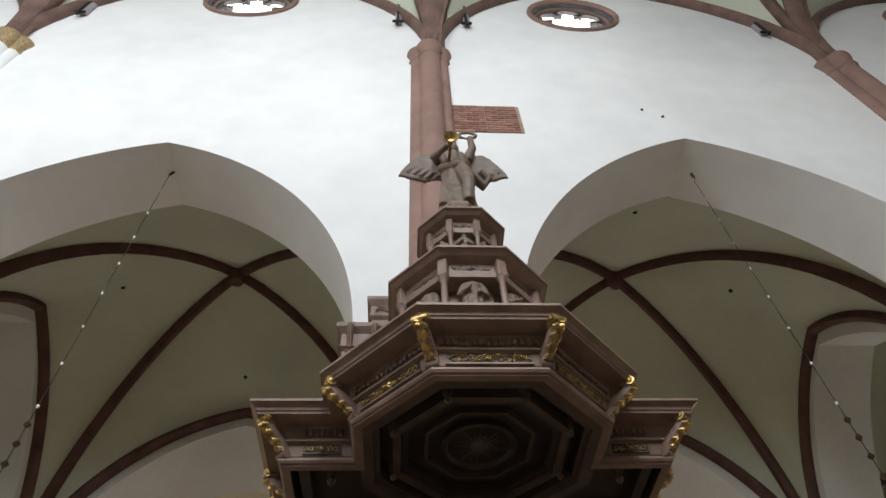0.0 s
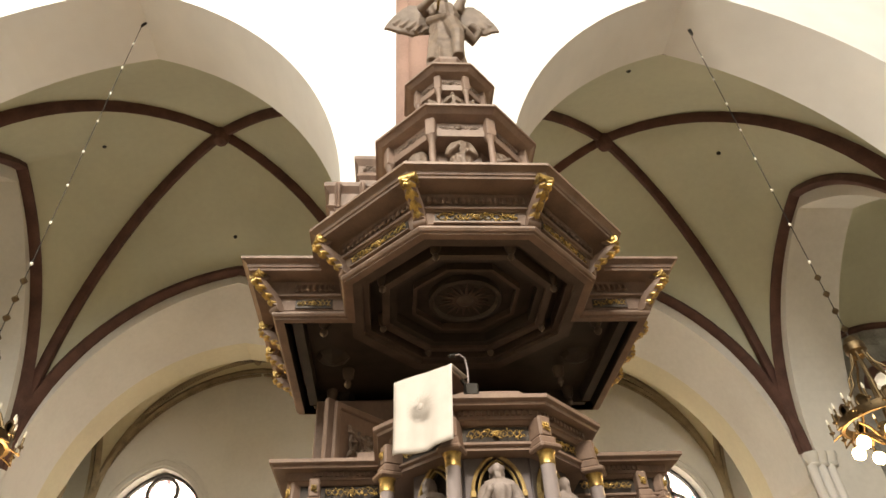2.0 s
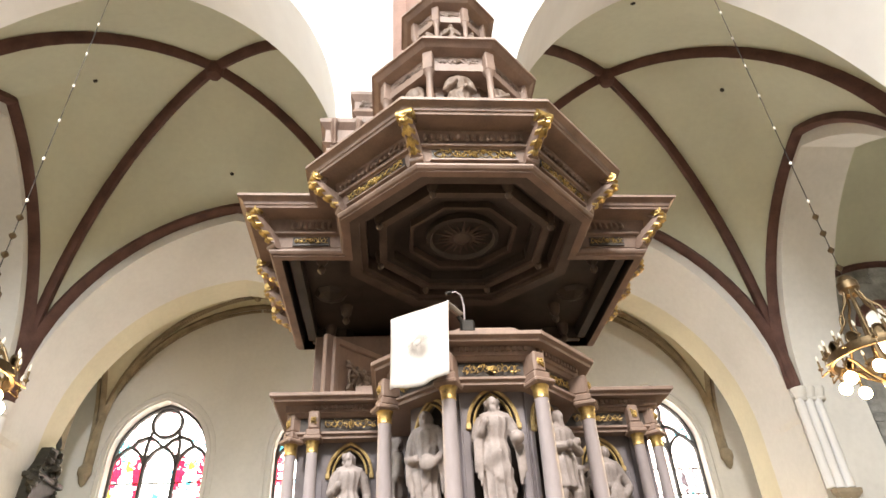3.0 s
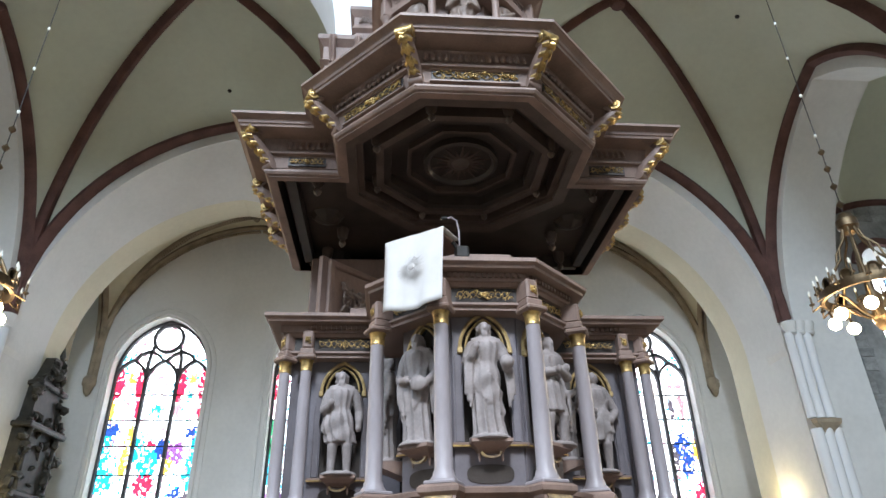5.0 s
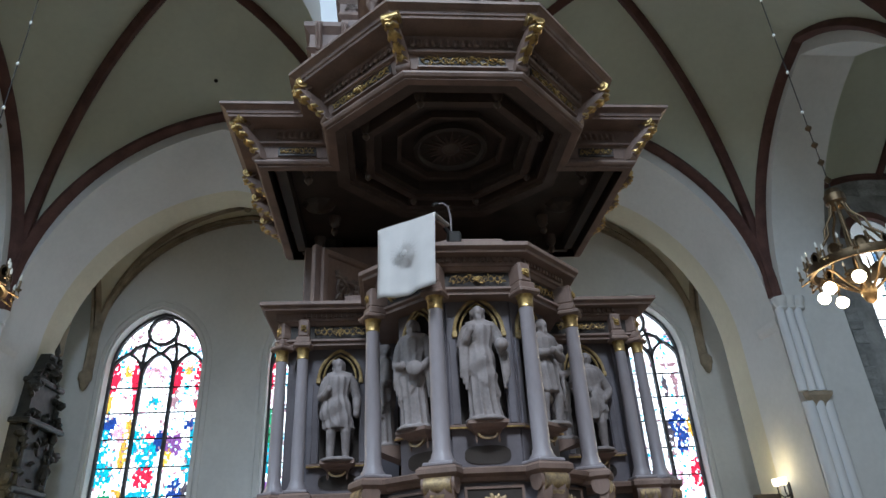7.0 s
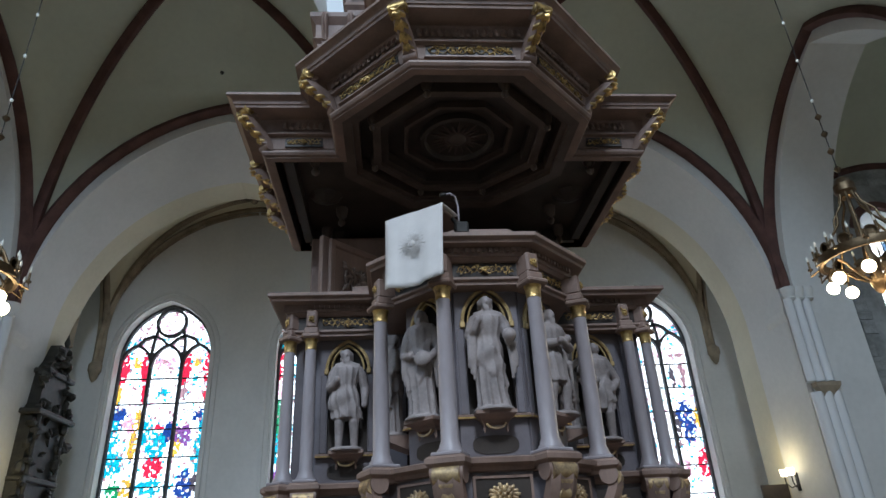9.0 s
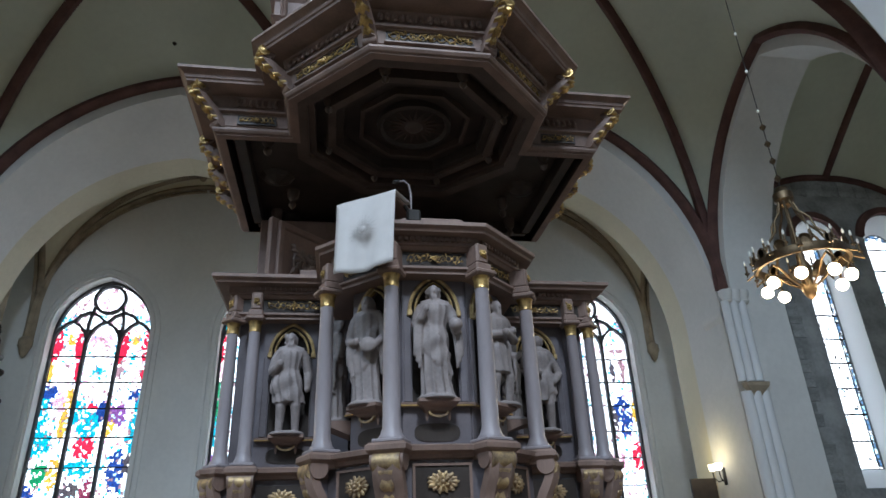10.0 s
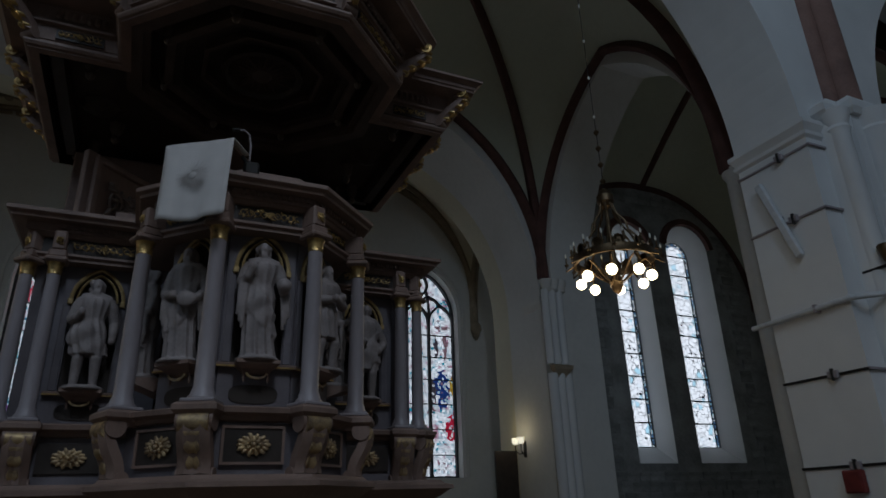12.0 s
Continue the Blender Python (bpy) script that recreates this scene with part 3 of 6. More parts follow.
def chapel_window(c, h, seed):
    rng = random.Random(seed)
    w = thing("window_chapel", "tall stained glass window with stone tracery and coloured figures", "window", (c, GLASS + 0.1, 0), kind="structure")
    sill, spr = WIN_SILL, 7.8
    lw = 2 * h / 3
    blobs = CANOPY + SCENE_UP + SCENE_LOW if seed == 1 else OTHER
    for off, y, d in ((0.1, -0.46, 0.1), (0.26, -0.46, 0.05)):
        part("surround", bar(bmesh.new(), [(-h - off, y, sill), (-h - off, y, 5.0)] + arc_path(0, y, WIN_SPRING, h + off, WIN_RISE + off * 1.2, 18) + [(h + off, y, 5.0), (h + off, y, sill)], (0, -1, 0), [(-0.06, -0.03), (0.06, -0.03), (0.04, d * 0.5), (-0.04, d * 0.5)]), SOFFIT_WHITE, w, "pale moulded surround", True)
    part("window_frame", bar(bmesh.new(), [(-h + 0.03, 0, sill), (-h + 0.03, 0, 5.0)] + arc_path(0, 0, WIN_SPRING, h - 0.03, WIN_RISE - 0.03, 18) + [(h - 0.03, 0, 5.0), (h - 0.03, 0, sill)], (0, -1, 0), flat_bar(0.09, 0.16)), STONE_DARK, w)
    part("window_sill", box(bmesh.new(), -h, h, -0.12, 0.1, sill - 0.03, sill + 0.06, 0.01), STONE_DARK, w)
    for x in (-lw / 2, lw / 2):
        part("mullion", box(bmesh.new(), x - 0.05, x + 0.05, -0.08, 0.08, sill, spr + 0.1, 0.012), STONE_DARK, w)
    for k in (-1, 0, 1):
        part("light_head", bar(bmesh.new(), arc_path(k * lw, 0, spr, lw / 2, 0.72, 10), (0, -1, 0), flat_bar(0.085, 0.13)), STONE_DARK, w)
    part("tracery_circle", bar(bmesh.new(), [(0.46 * math.cos(a), 0, 9.28 + 0.46 * math.sin(a)) for a in (2 * math.pi * i / 28 for i in range(29))], (0, -1, 0), flat_bar(0.09, 0.13)), STONE_DARK, w)
    for s in (-1, 1):
        part("tracery_bar", bar(bmesh.new(), [(s * lw / 2, 0, spr + 0.1), (s * 0.52, 0, 8.3), (s * 0.5, 0, 8.6), (s * 0.42, 0, 9.02)], (0, -1, 0), flat_bar(0.075, 0.12)), STONE_DARK, w)
        part("tracery_bar", bar(bmesh.new(), [(s * lw, 0, spr + 0.68), (s * 0.8, 0, 8.72), (s * 0.5, 0, 8.84)], (0, -1, 0), flat_bar(0.09, 0.12)), STONE_DARK, w)
        part("tracery_bar", bar(bmesh.new(), [(s * 0.02, 0, spr + 0.7), (s * 0.25, 0, 8.72), (s * 0.5, 0, 8.84)], (0, -1, 0), flat_bar(0.08, 0.12)), STONE_DARK, w)

    def arch_top(x):
        return WIN_SPRING + pointed(h - 0.05, WIN_RISE - 0.07, x)

    part("lead_backing", pane_under_arch(bmesh.new(), 0, 0.07, sill, WIN_SPRING, h - 0.02, WIN_RISE - 0.03), IRON, w)
    part("pane", leaded(bmesh.new(), -h + 0.05, h - 0.05, spr + 0.5, 9.85, arch_top, 0.06, lambda x, z: rng.choice((CLEAR,) * 9 + (ROSE, ICE, VEIN)) if z > 8.75 or abs(abs(x) - 0.5) < 0.3 else rng.choice((CLEAR, TURQ, ICE, ROSE)), rng), TINTS, w, "pale tracery glass")
    rows = [sill + 0.06, 3.25, 4.1, 4.95, 5.8, 6.6, 7.4]
    for k in (-1, 0, 1):
        x0, x1 = k * lw - lw / 2 + 0.05, k * lw + lw / 2 - 0.05
        for z0, z1 in zip(rows, rows[1:]):
            part("pane", leaded(bmesh.new(), x0, x1, z0 + 0.015, z1 - 0.015, lambda x: 99, 0.05, lambda x, z: painted(blobs, k, (x - k * lw) / lw, z, rng), rng), TINTS, w)
            part("saddle_bar", box(bmesh.new(), x0, x1, -0.02, 0.02, z1 - 0.016, z1 + 0.016), IRON, w)
        part("pane", leaded(bmesh.new(), x0, x1, rows[-1] + 0.015, spr + 0.72, lambda x: spr + pointed(lw / 2 - 0.05, 0.66, x - k * lw), 0.045, lambda x, z: painted(blobs, k, (x - k * lw) / lw, z, rng), rng), TINTS, w)
    return w


for i, (c, h) in enumerate(WINDOWS):
    chapel_window(c, h, i + 1)


def lancet(c, h, top):
    w = thing("window_lancet", "narrow round-headed lancet of pale leaded glass with patterned border", "window", (c, OUTER + REVEAL + 0.03, 0), kind="structure")
    n = 9
    z0 = 3.12
    step = (top - 0.5 - z0) / n
    for i in range(n):
        part("pane", box(bmesh.new(), -h + 0.12, h - 0.12, 0.02, 0.035, z0 + i * step + 0.012, z0 + (i + 1) * step - 0.012), GLASS_QUARRY, w)
        part("saddle_bar", box(bmesh.new(), -h, h, -0.025, 0.0, z0 + (i + 1) * step - 0.02, z0 + (i + 1) * step + 0.02), IRON, w)
        for s in (-1, 1):
            part("border_pane", box(bmesh.new(), min(s * (h - 0.12), s * h), max(s * (h - 0.12), s * h), 0.02, 0.035, z0 + i * step + 0.012, z0 + (i + 1) * step - 0.012), GLASS_BORDER, w)
    ring = [(h * math.cos(a), h * math.sin(a)) for a in (math.pi * k / 14 for k in range(15))]
    part("pane", loft(bmesh.new(), [[(x * 0.76, y, top - 0.5 + z * 0.76) for x, z in ring] for y in (0.02, 0.035)]), GLASS_QUARRY, w)
    outer = [(x, z) for x, z in ring] + [(x * 0.77, z * 0.77) for x, z in ring[::-1]]
    part("border_pane", loft(bmesh.new(), [[(x, y, top - 0.5 + z) for x, z in outer] for y in (0.02, 0.035)]), GLASS_BORDER, w)
    for s in (-1, 1):
        part("border_lead", box(bmesh.new(), s * (h - 0.12) - 0.01, s * (h - 0.12) + 0.01, -0.01, 0.02, z0, top - 0.5), IRON, w)


for c, h, top, m in LANCETS:
    lancet(c, h, top)
    part_path = [(c + (m + 0.14) * math.cos(a), OUTER - 0.02, top - 0.5 + (m + 0.14) * math.sin(a)) for a in (math.pi * (0.05 + 0.9 * k / 20) for k in range(21))]
    structure("window_hood", bar(bmesh.new(), part_path, (0, -1, 0), [(-0.12, -0.05), (0.12, -0.05), (0.1, 0.1), (-0.1, 0.1)]), RIB, "dark brown arch rib over a lancet window", "arch rib", True)


def oculus(c, z):
    w = thing("window_round", "round clerestory window with scalloped stone tracery and bright glass", "window", (c, NAVE, z), kind="structure")
    turns = [2 * math.pi * i / 36 for i in range(37)]
    for k, (r, y, d) in enumerate(((1.3, 0.0, 0.14), (1.2, 0.1, 0.13), (1.1, 0.2, 0.12))):
        part("ring_moulding", bar(bmesh.new(), [(r * math.cos(a), y, r * math.sin(a)) for a in turns], (0, -1, 0), [(-0.08, -0.1), (0.08, -0.1), (0.06, d * 0.5), (0, d * 0.7), (-0.06, d * 0.5)]), SHAFT if k != 1 else STONE_DARK, w, "", True)
    for i in range(6):
        a = 2 * math.pi * (i + 0.5) / 6
        cx, cz = 0.62 * math.cos(a), 0.62 * math.sin(a)
        pts = [(cx + 0.4 * math.cos(a + b), 0.24, cz + 0.4 * math.sin(a + b)) for b in (radians(-115 + 230 * k / 12) for k in range(13))]
        part("tracery_foil", bar(bmesh.new(), pts, (0, -1, 0), flat_bar(0.09, 0.14)), STONE_DARK, w)
    part("spandrel_ring", loft(bmesh.new(), [[(r * math.cos(a), y, r * math.sin(a)) for a in turns[:-1]] for r, y in ((1.08, 0.2), (0.98, 0.2), (0.98, 0.28), (1.08, 0.28), (1.08, 0.2))], caps=False), STONE_DARK, w)
    part("pane", loft(bmesh.new(), [[(1.0 * math.cos(a), y, 1.0 * math.sin(a)) for a in turns[:-1]] for y in (0.29, 0.31)]), GLASS_OCULUS, w)
    part("backing", loft(bmesh.new(), [[(r * math.cos(a), 0.33, r * math.sin(a)) for a in turns[:-1]] for r in (0.98, 1.4)], caps=False), STONE_DARK, w)


for c, z in OCULI:
    oculus(c, z)



def by_piece(m, spread):
    """Each piece of this material takes its own shade."""
    n, link = m.node_tree.nodes, m.node_tree.links.new
    info, mr, mul = n.new("ShaderNodeObjectInfo"), n.new("ShaderNodeMapRange"), n.new("ShaderNodeMixRGB")
    mr.inputs["To Min"].default_value, mr.inputs["To Max"].default_value = 1 - spread, 1 + spread
    mul.blend_type, mul.inputs[0].default_value = "MULTIPLY", 1.0
    b = n["Principled BSDF"]
    src = b.inputs["Base Color"].links[0].from_socket
    link(info.outputs["Random"], mr.inputs["Value"])
    link(src, mul.inputs[1])
    link(mr.outputs[0], mul.inputs[2])
    link(mul.outputs[0], b.inputs["Base Color"])


# ---- nave wall: ribs along the wall, iron anchors, bare brick ----
for k, c in enumerate(CENTRES[1:3]):
    for s in (-1, 1):
        x = c + s * (BAY / 2 - 0.95)
        an = thing("wall_anchor", "black iron wall anchor with white lamp tube on the nave wall", "anchor", (x, NAVE, 20.2), group="anchors on the nave wall")
        part("cross_bar", box(bmesh.new(), -0.15, 0.15, -0.17, -0.11, -0.6, -0.52, 0.01), IRON, an)
        part("upright", box(bmesh.new(), -0.035, 0.035, -0.2, -0.12, -0.8, 1.5, 0.01), IRON, an)
        part("cross_bar", box(bmesh.new(), -0.12, 0.12, -0.17, -0.11, 0.7, 0.78, 0.01), IRON, an)
        part("lamp_tube", lathe(bmesh.new(), [(0.1, -0.5), (0.1, 1.7)], 12, (0.02, -0.06, 0)), COLUMN, an, "white lamp tube", True)

BRICK = material("red_brick", (0.30, 0.15, 0.115), 0.85, grain=6, fine=50, vary=0.25, bump=0.5)
by_piece(BRICK, 0.3)
by_piece(GREY_STONE, 0.16)
MORTAR = material("mortar", (0.36, 0.25, 0.2), 0.9, grain=8, fine=60, vary=0.2, bump=0.4)
patch = thing("brick_patch", "patch of bare red brickwork left open in the white wall", "brickwork", (0, 0, 0), kind="structure")
PX0, PX1, PZ0, PZ1 = 0.86, 2.31, 13.45, 14.66
part("mortar_bed", box(bmesh.new(), PX0, PX1, NAVE - 0.012, NAVE + 0.05, PZ0, PZ1), MORTAR, patch)
rng = random.Random(4)
stretcher = mesh("brick", box(bmesh.new(), -0.132, 0.132, -0.02, 0.02, -0.04, 0.04, 0.006), BRICK)
header = mesh("brick", box(bmesh.new(), -0.06, 0.06, -0.02, 0.02, -0.04, 0.04, 0.006), BRICK)
for row in range(12):
    x, z = PX0 + 0.01, PZ0 + 0.05 + row * 0.1005
    k = row % 2
    while x < PX1 - 0.1:
        wide = 0.264 if k % 3 else 0.12
        if x + wide > PX1 - 0.01:
            wide = 0.12
        b = new("brick", stretcher if wide > 0.2 else header)
        b.parent = patch
        b.matrix_basis = pose(x + wide / 2, NAVE - 0.012 + rng.uniform(-0.004, 0.003), z, 0, 0, rng.uniform(-1, 1))
        x += wide + 0.014
        k += 1

for x, z in ((5.07, 14.66), (5.44, 14.34)):
    part("wall_hook", sphere(bmesh.new(), (x, NAVE - 0.02, z), 0.03), IRON)
for o in list(scene.objects):
    if o.name.startswith("wall_hook"):
        tagged(o, "small dark iron hook in the white wall", "hook", "hooks in the wall")
for x, y, z in ((-4.72, 14.63, 14.4), (8.6, 11.15, 14.4), (-7.53, 11.54, 14.78), (5.41, 8.64, 14.39)):
    tagged(part("vault_vent", lathe(bmesh.new(), [(0.03, -0.06), (0.06, -0.02), (0.06, 0.15)], 12, (x, y, z)), IRON, None, "", True), "small dark vent hole in the aisle vault", "vent", "vents in the vault")

# ---- compound piers ----


def pier_front(x, mat, label):
    ob = thing("pier_front", label, "pier", (x, NAVE, 0), kind="structure")
    ring = [(-0.85, 0.0), (-0.85, -0.22), (-0.55, -0.22), (-0.55, -0.42), (0.55, -0.42), (0.55, -0.22), (0.85, -0.22), (0.85, 0.0)]
    part("core", loft(bmesh.new(), [[(a, b + 0.01, z) for a, b in ring] for z in (0, 7.7)]), mat, ob)
    for dx, dy, r in ((0, -0.42, 0.3), (-0.7, -0.24, 0.16), (0.7, -0.24, 0.16)):
        part("half_column", lathe(bmesh.new(), [(r + 0.08, 0), (r + 0.08, 0.25), (r, 0.4), (r, 7.3), (r + 0.03, 7.36), (r, 7.42), (r + 0.09, 7.7)], 20, (dx, dy, 0)), mat, ob, "", True)
    big = [(a * 1.16, b * 1.3) for a, b in ring]
    part("impost", loft(bmesh.new(), [[(a * f, b * f, z) for a, b in big] for z, f in ((7.62, 0.9), (7.72, 1.0), (7.84, 1.02), (7.86, 0.98), (8.0, 0.8))]), mat, ob)
    return ob


pier_front(10.97, PLASTER, "white limewashed compound pier with half columns and moulded impost")
pier_front(-9.9, PLASTER, "white limewashed compound pier with half columns and moulded impost")
for i, c in enumerate(PIERS[1:4]):
    # impost mouldings round each arcade pier
    lo = ARCADE[i][0] + ARCADE[i][1]
    hi = ARCADE[i + 1][0] - ARCADE[i + 1][1]
    bm = loft(bmesh.new(), [[(lo - d, NAVE - d, z), (hi + d, NAVE - d, z), (hi + d, AISLE + d, z), (lo - d, AISLE + d, z)] for d, z in ((0.0, 7.25), (0.05, 7.3), (0.06, 7.36), (0.02, 7.38), (0.1, 7.5), (0.1, 7.58), (0.0, 7.6))])
    structure("impost", bm, PLASTER, "white moulded impost round an arcade pier", "impost")
for k, z in enumerate((1.97, 3.3, 5.93, 7.1)):
    bx = ARCADE[2][0] + ARCADE[2][1]
    st = thing("iron_strap", "thin iron strap with a turnbuckle round the white pier", "strap", (bx, NAVE, z), group="straps round the pier")
    part("band", box(bmesh.new(), -0.03, 0.02, -0.03, AISLE - NAVE + 0.03, -0.02, 0.02, 0.004), IRON if k < 2 else COLUMN, st)
    part("band", box(bmesh.new(), -0.03, 1.0, -0.05, -0.01, -0.02, 0.02, 0.004), COLUMN, st)
    part("buckle", box(bmesh.new(), -0.09, -0.02, 0.45, 0.62, -0.06, 0.06, 0.012), COLUMN, st)
    part("bolt", lathe(bmesh.new(), [(0.03, -0.09), (0.03, 0.09)], 10, (-0.075, 0.53, 0)), IRON, st)
REDPAINT = material("dark_red_enamel", (0.18, 0.03, 0.025), 0.5, grain=8, fine=60, vary=0.15, bump=0.1)
PIPE_WHITE = material("white_enamel", (0.62, 0.64, 0.66), 0.4, grain=8, fine=60, vary=0.08, bump=0.05)
bx = ARCADE[2][0] + ARCADE[2][1]
rail = thing("pipe_rail", "long pale pipe fixed across the white pier", "pipe", (bx, NAVE, 4.35))
part("pipe", tube(bmesh.new(), [(-0.1, 1.75, -0.03), (-0.08, 0.6, 0), (-0.06, -0.05, 0.02), (0.5, -0.5, 0.04)], 0.045, 10), PIPE_WHITE, rail, "", True)
part("clip", box(bmesh.new(), -0.12, 0.01, 0.5, 0.56, -0.07, 0.07, 0.01), COLUMN, rail)
tubelamp = thing("strip_light", "white strip light fitting leaning on the pier face", "strip light", (bx - 0.1, 6.9, 6.02))
bm = box(bmesh.new(), -0.045, 0.045, -0.07, 0.07, -0.8, 0.8, 0.02)
bmesh.ops.rotate(bm, verts=bm.verts, cent=(0, 0, 0), matrix=Matrix.Rotation(radians(-17), 3, "X"))
part("housing", bm, PIPE_WHITE, tubelamp)
part("bracket", box(bmesh.new(), 0.03, 0.1, -0.04, 0.04, -0.06, 0.06, 0.01), IRON, tubelamp)
call = thing("call_box", "small dark red box fixed low on the white pier", "box", (bx - 0.06, NAVE + 0.45, 1.75))
part("case", box(bmesh.new(), -0.06, 0.06, 0.0, 0.3, -0.16, 0.16, 0.015), REDPAINT, call)
part("lid", box(bmesh.new(), -0.075, -0.06, 0.02, 0.28, -0.14, 0.14, 0.006), REDPAINT, call)
spot = thing("spot_lamp", "dark conical spot lamp fixed on the pier", "lamp", (bx + 0.42, NAVE - 0.5, 5.0))
part("shade", lathe(bmesh.new(), [(0.02, -0.2), (0.07, -0.12), (0.13, 0.12), (0.12, 0.14), (0.03, 0.14)], 16), BRASS, spot, "", True)
part("bracket", box(bmesh.new(), -0.02, 0.02, 0.0, 0.45, -0.2, -0.16, 0.005), IRON, spot)

for k, sx in ((1, 1), (3, -1)):
    # slim shafts on a corbel where the aisle ribs come down on the outer pier
    x = PIERS[k] + sx * (0.42 if sx > 0 else 0.34)
    ob = thing("outer_shafts", "white slim wall shafts on a dark corbel under the rib springing", "column", (x, OUTER - 0.33, 0), kind="structure")
    for dx in (-0.2, 0.04, 0.28):
        part("shaft", lathe(bmesh.new(), [(0.11, 5.25), (0.11, 7.45)], 14, (dx * -sx * -1, -0.08, 0)), PLASTER, ob, "", True)
        part("capital", lathe(bmesh.new(), [(0.11, 7.4), (0.15, 7.45), (0.12, 7.5), (0.19, 7.68), (0.19, 7.76)], 14, (dx, -0.08, 0)), SOFFIT_WHITE, ob, "", True)
        part("shaft", lathe(bmesh.new(), [(0.14, 0.0), (0.14, 5.0)], 14, (dx, -0.02, 0)), PLASTER, ob, "", True)
    part("corbel", loft(bmesh.new(), [[(-w, 0, z), (w + 0.1, 0, z), (w + 0.1, -d, z), (-w, -d, z)] for w, d, z in ((0.04, 0.06, 4.8), (0.16, 0.16, 5.0), (0.26, 0.22, 5.12), (0.28, 0.22, 5.22))]), CHAPEL_RIB, ob, "dark carved corbel")
for c in CENTRES[1:3]:
    for s in (-1, 1):
        x = c + s * 4.7
        structure("impost", loft(bmesh.new(), [[(x - s * d, OUTER - d, z), (x + s * 0.5, OUTER - d, z), (x + s * 0.5, OUTER + 0.9, z), (x - s * d, OUTER + 0.9, z)] for d, z in ((0.0, 7.0), (0.03, 7.05), (0.08, 7.15), (0.1, 7.28), (0.1, 7.34), (0.0, 7.36))]), SOFFIT_WHITE, "grey stone impost block of the chapel arch", "impost")
        structure("corbel", lathe(bmesh.new(), [(0.02, 7.2), (0.1, 7.3), (0.16, 7.5), (0.2, 7.55), (0.2, 7.75), (0.12, 7.85)], 12, (c + s * (4.66 if c < 0 else 5.02), GLASS - 0.45, 0)), CHAPEL_RIB, "dark carved corbel under the chapel ribs", "corbel", True)


# ---- pulpit: plan and helpers ----
CX, CY = 0.535, 4.313
BX = 0.575


def plan(a, w, yw, yb, d=0.0):
    """Plan of the pulpit's front: half an octagon with a wing at each side, offset outward by d."""
    a, w, yw = a + d, w + d, yw - d
    s = a * 0.4142
    left = [(-w, yb), (-w, yw), (-a, yw), (-a, -s), (-s, -a)]
    return left + [(-x, y) for x, y in left[::-1]]


def moulding(bm, base, prof, caps=True):
    return loft(bm, [[(x, y, z) for x, y in plan(*base, d)] for d, z in prof], caps=caps)


def octagon(a, z):
    r = a / math.cos(math.pi / 8)
    return [(r * math.cos(math.pi / 8 + k * math.pi / 4), r * math.sin(math.pi / 8 + k * math.pi / 4), z) for k in range(8)]


def oct_loft(bm, prof, caps=True):
    return loft(bm, [octagon(a, z) for a, z in prof], caps=caps)


def oct_ring(bm, a0, a1, z0, z1):
    return oct_loft(bm, [(a1, z0), (a0, z0), (a0, z1), (a1, z1), (a1, z0)], caps=False)


def placed(bm, m):
    bmesh.ops.transform(bm, matrix=m, verts=bm.verts)
    return bm


def on_face(turn, apothem, z, x=0.0):
    """Pose on a face of the octagon: x along the face, -y outward."""
    return pose(0, 0, 0, 0, 0, turn) @ pose(x, -apothem, z)


def scroll(bm, depth, height, width):
    """An S-shaped console: top forward, foot back, in the plane x = 0, outward -y."""
    pts = []
    for i in range(15):
        t = i / 14
        pts.append((0, -depth * (0.5 + 0.5 * math.cos(math.pi * t)) - 0.1 * depth * math.sin(2 * math.pi * t), height * (1 - t)))
    w = width / 2
    prof = [(-w, -0.03), (w, -0.03), (w, 0.02), (w * 0.5, 0.045), (0, 0.03), (-w * 0.5, 0.045), (-w, 0.02)]
    bar(bm, pts, lambda i: Vector((0, -0.75, -0.65 if i < 11 else -0.1)), prof)
    for (x, y, z), r in ((pts[0], 0.055), (pts[-1], 0.038)):
        bmesh.ops.create_cone(bm, segments=14, radius1=r, radius2=r, depth=width * 1.12, cap_ends=True, matrix=Matrix.Translation((0, y + 0.02, z)) @ Matrix.Rotation(radians(90), 4, "Y"))
    return bm


def acanthus(bm, depth, height, width, lobes=5):
    """A gilded leaf that lies along a console, lobed at its sides, its tip rolled over the top."""
    n = 8 * lobes
    rings = []
    for i in range(n + 1):
        t = -0.03 + 0.9 * i / n
        y = -depth * (0.5 + 0.5 * math.cos(math.pi * t)) - 0.1 * depth * math.sin(2 * math.pi * t)
        z = height * (1 - t)
        lobe = abs(math.sin(math.pi * lobes * i / n))
        w = width * (0.3 + 0.28 * lobe) * (1 - 0.35 * i / n)
        o = 0.036 + 0.014 * lobe
        rings.append([(-w, y - o + 0.03, z - 0.4 * o), (-w * 0.55, y - o - 0.008, z - o * 0.5), (0, y - o + 0.006, z - o * 0.5), (w * 0.55, y - o - 0.008, z - o * 0.5), (w, y - o + 0.03, z - 0.4 * o), (0, y + 0.02, z)])
    loft(bm, rings)
    bmesh.ops.create_cone(bm, segments=12, radius1=width * 0.42, radius2=width * 0.42, depth=width * 1.15, cap_ends=True, matrix=Matrix.Translation((0, -depth - 0.012, height - 0.005)) @ Matrix.Rotation(radians(90), 4, "Y"))
    for s in (-1, 1):
        sphere(bm, (s * width * 0.5, -depth - 0.012, height - 0.005), width * 0.33, 8, (0.5, 1, 1))
    return bm


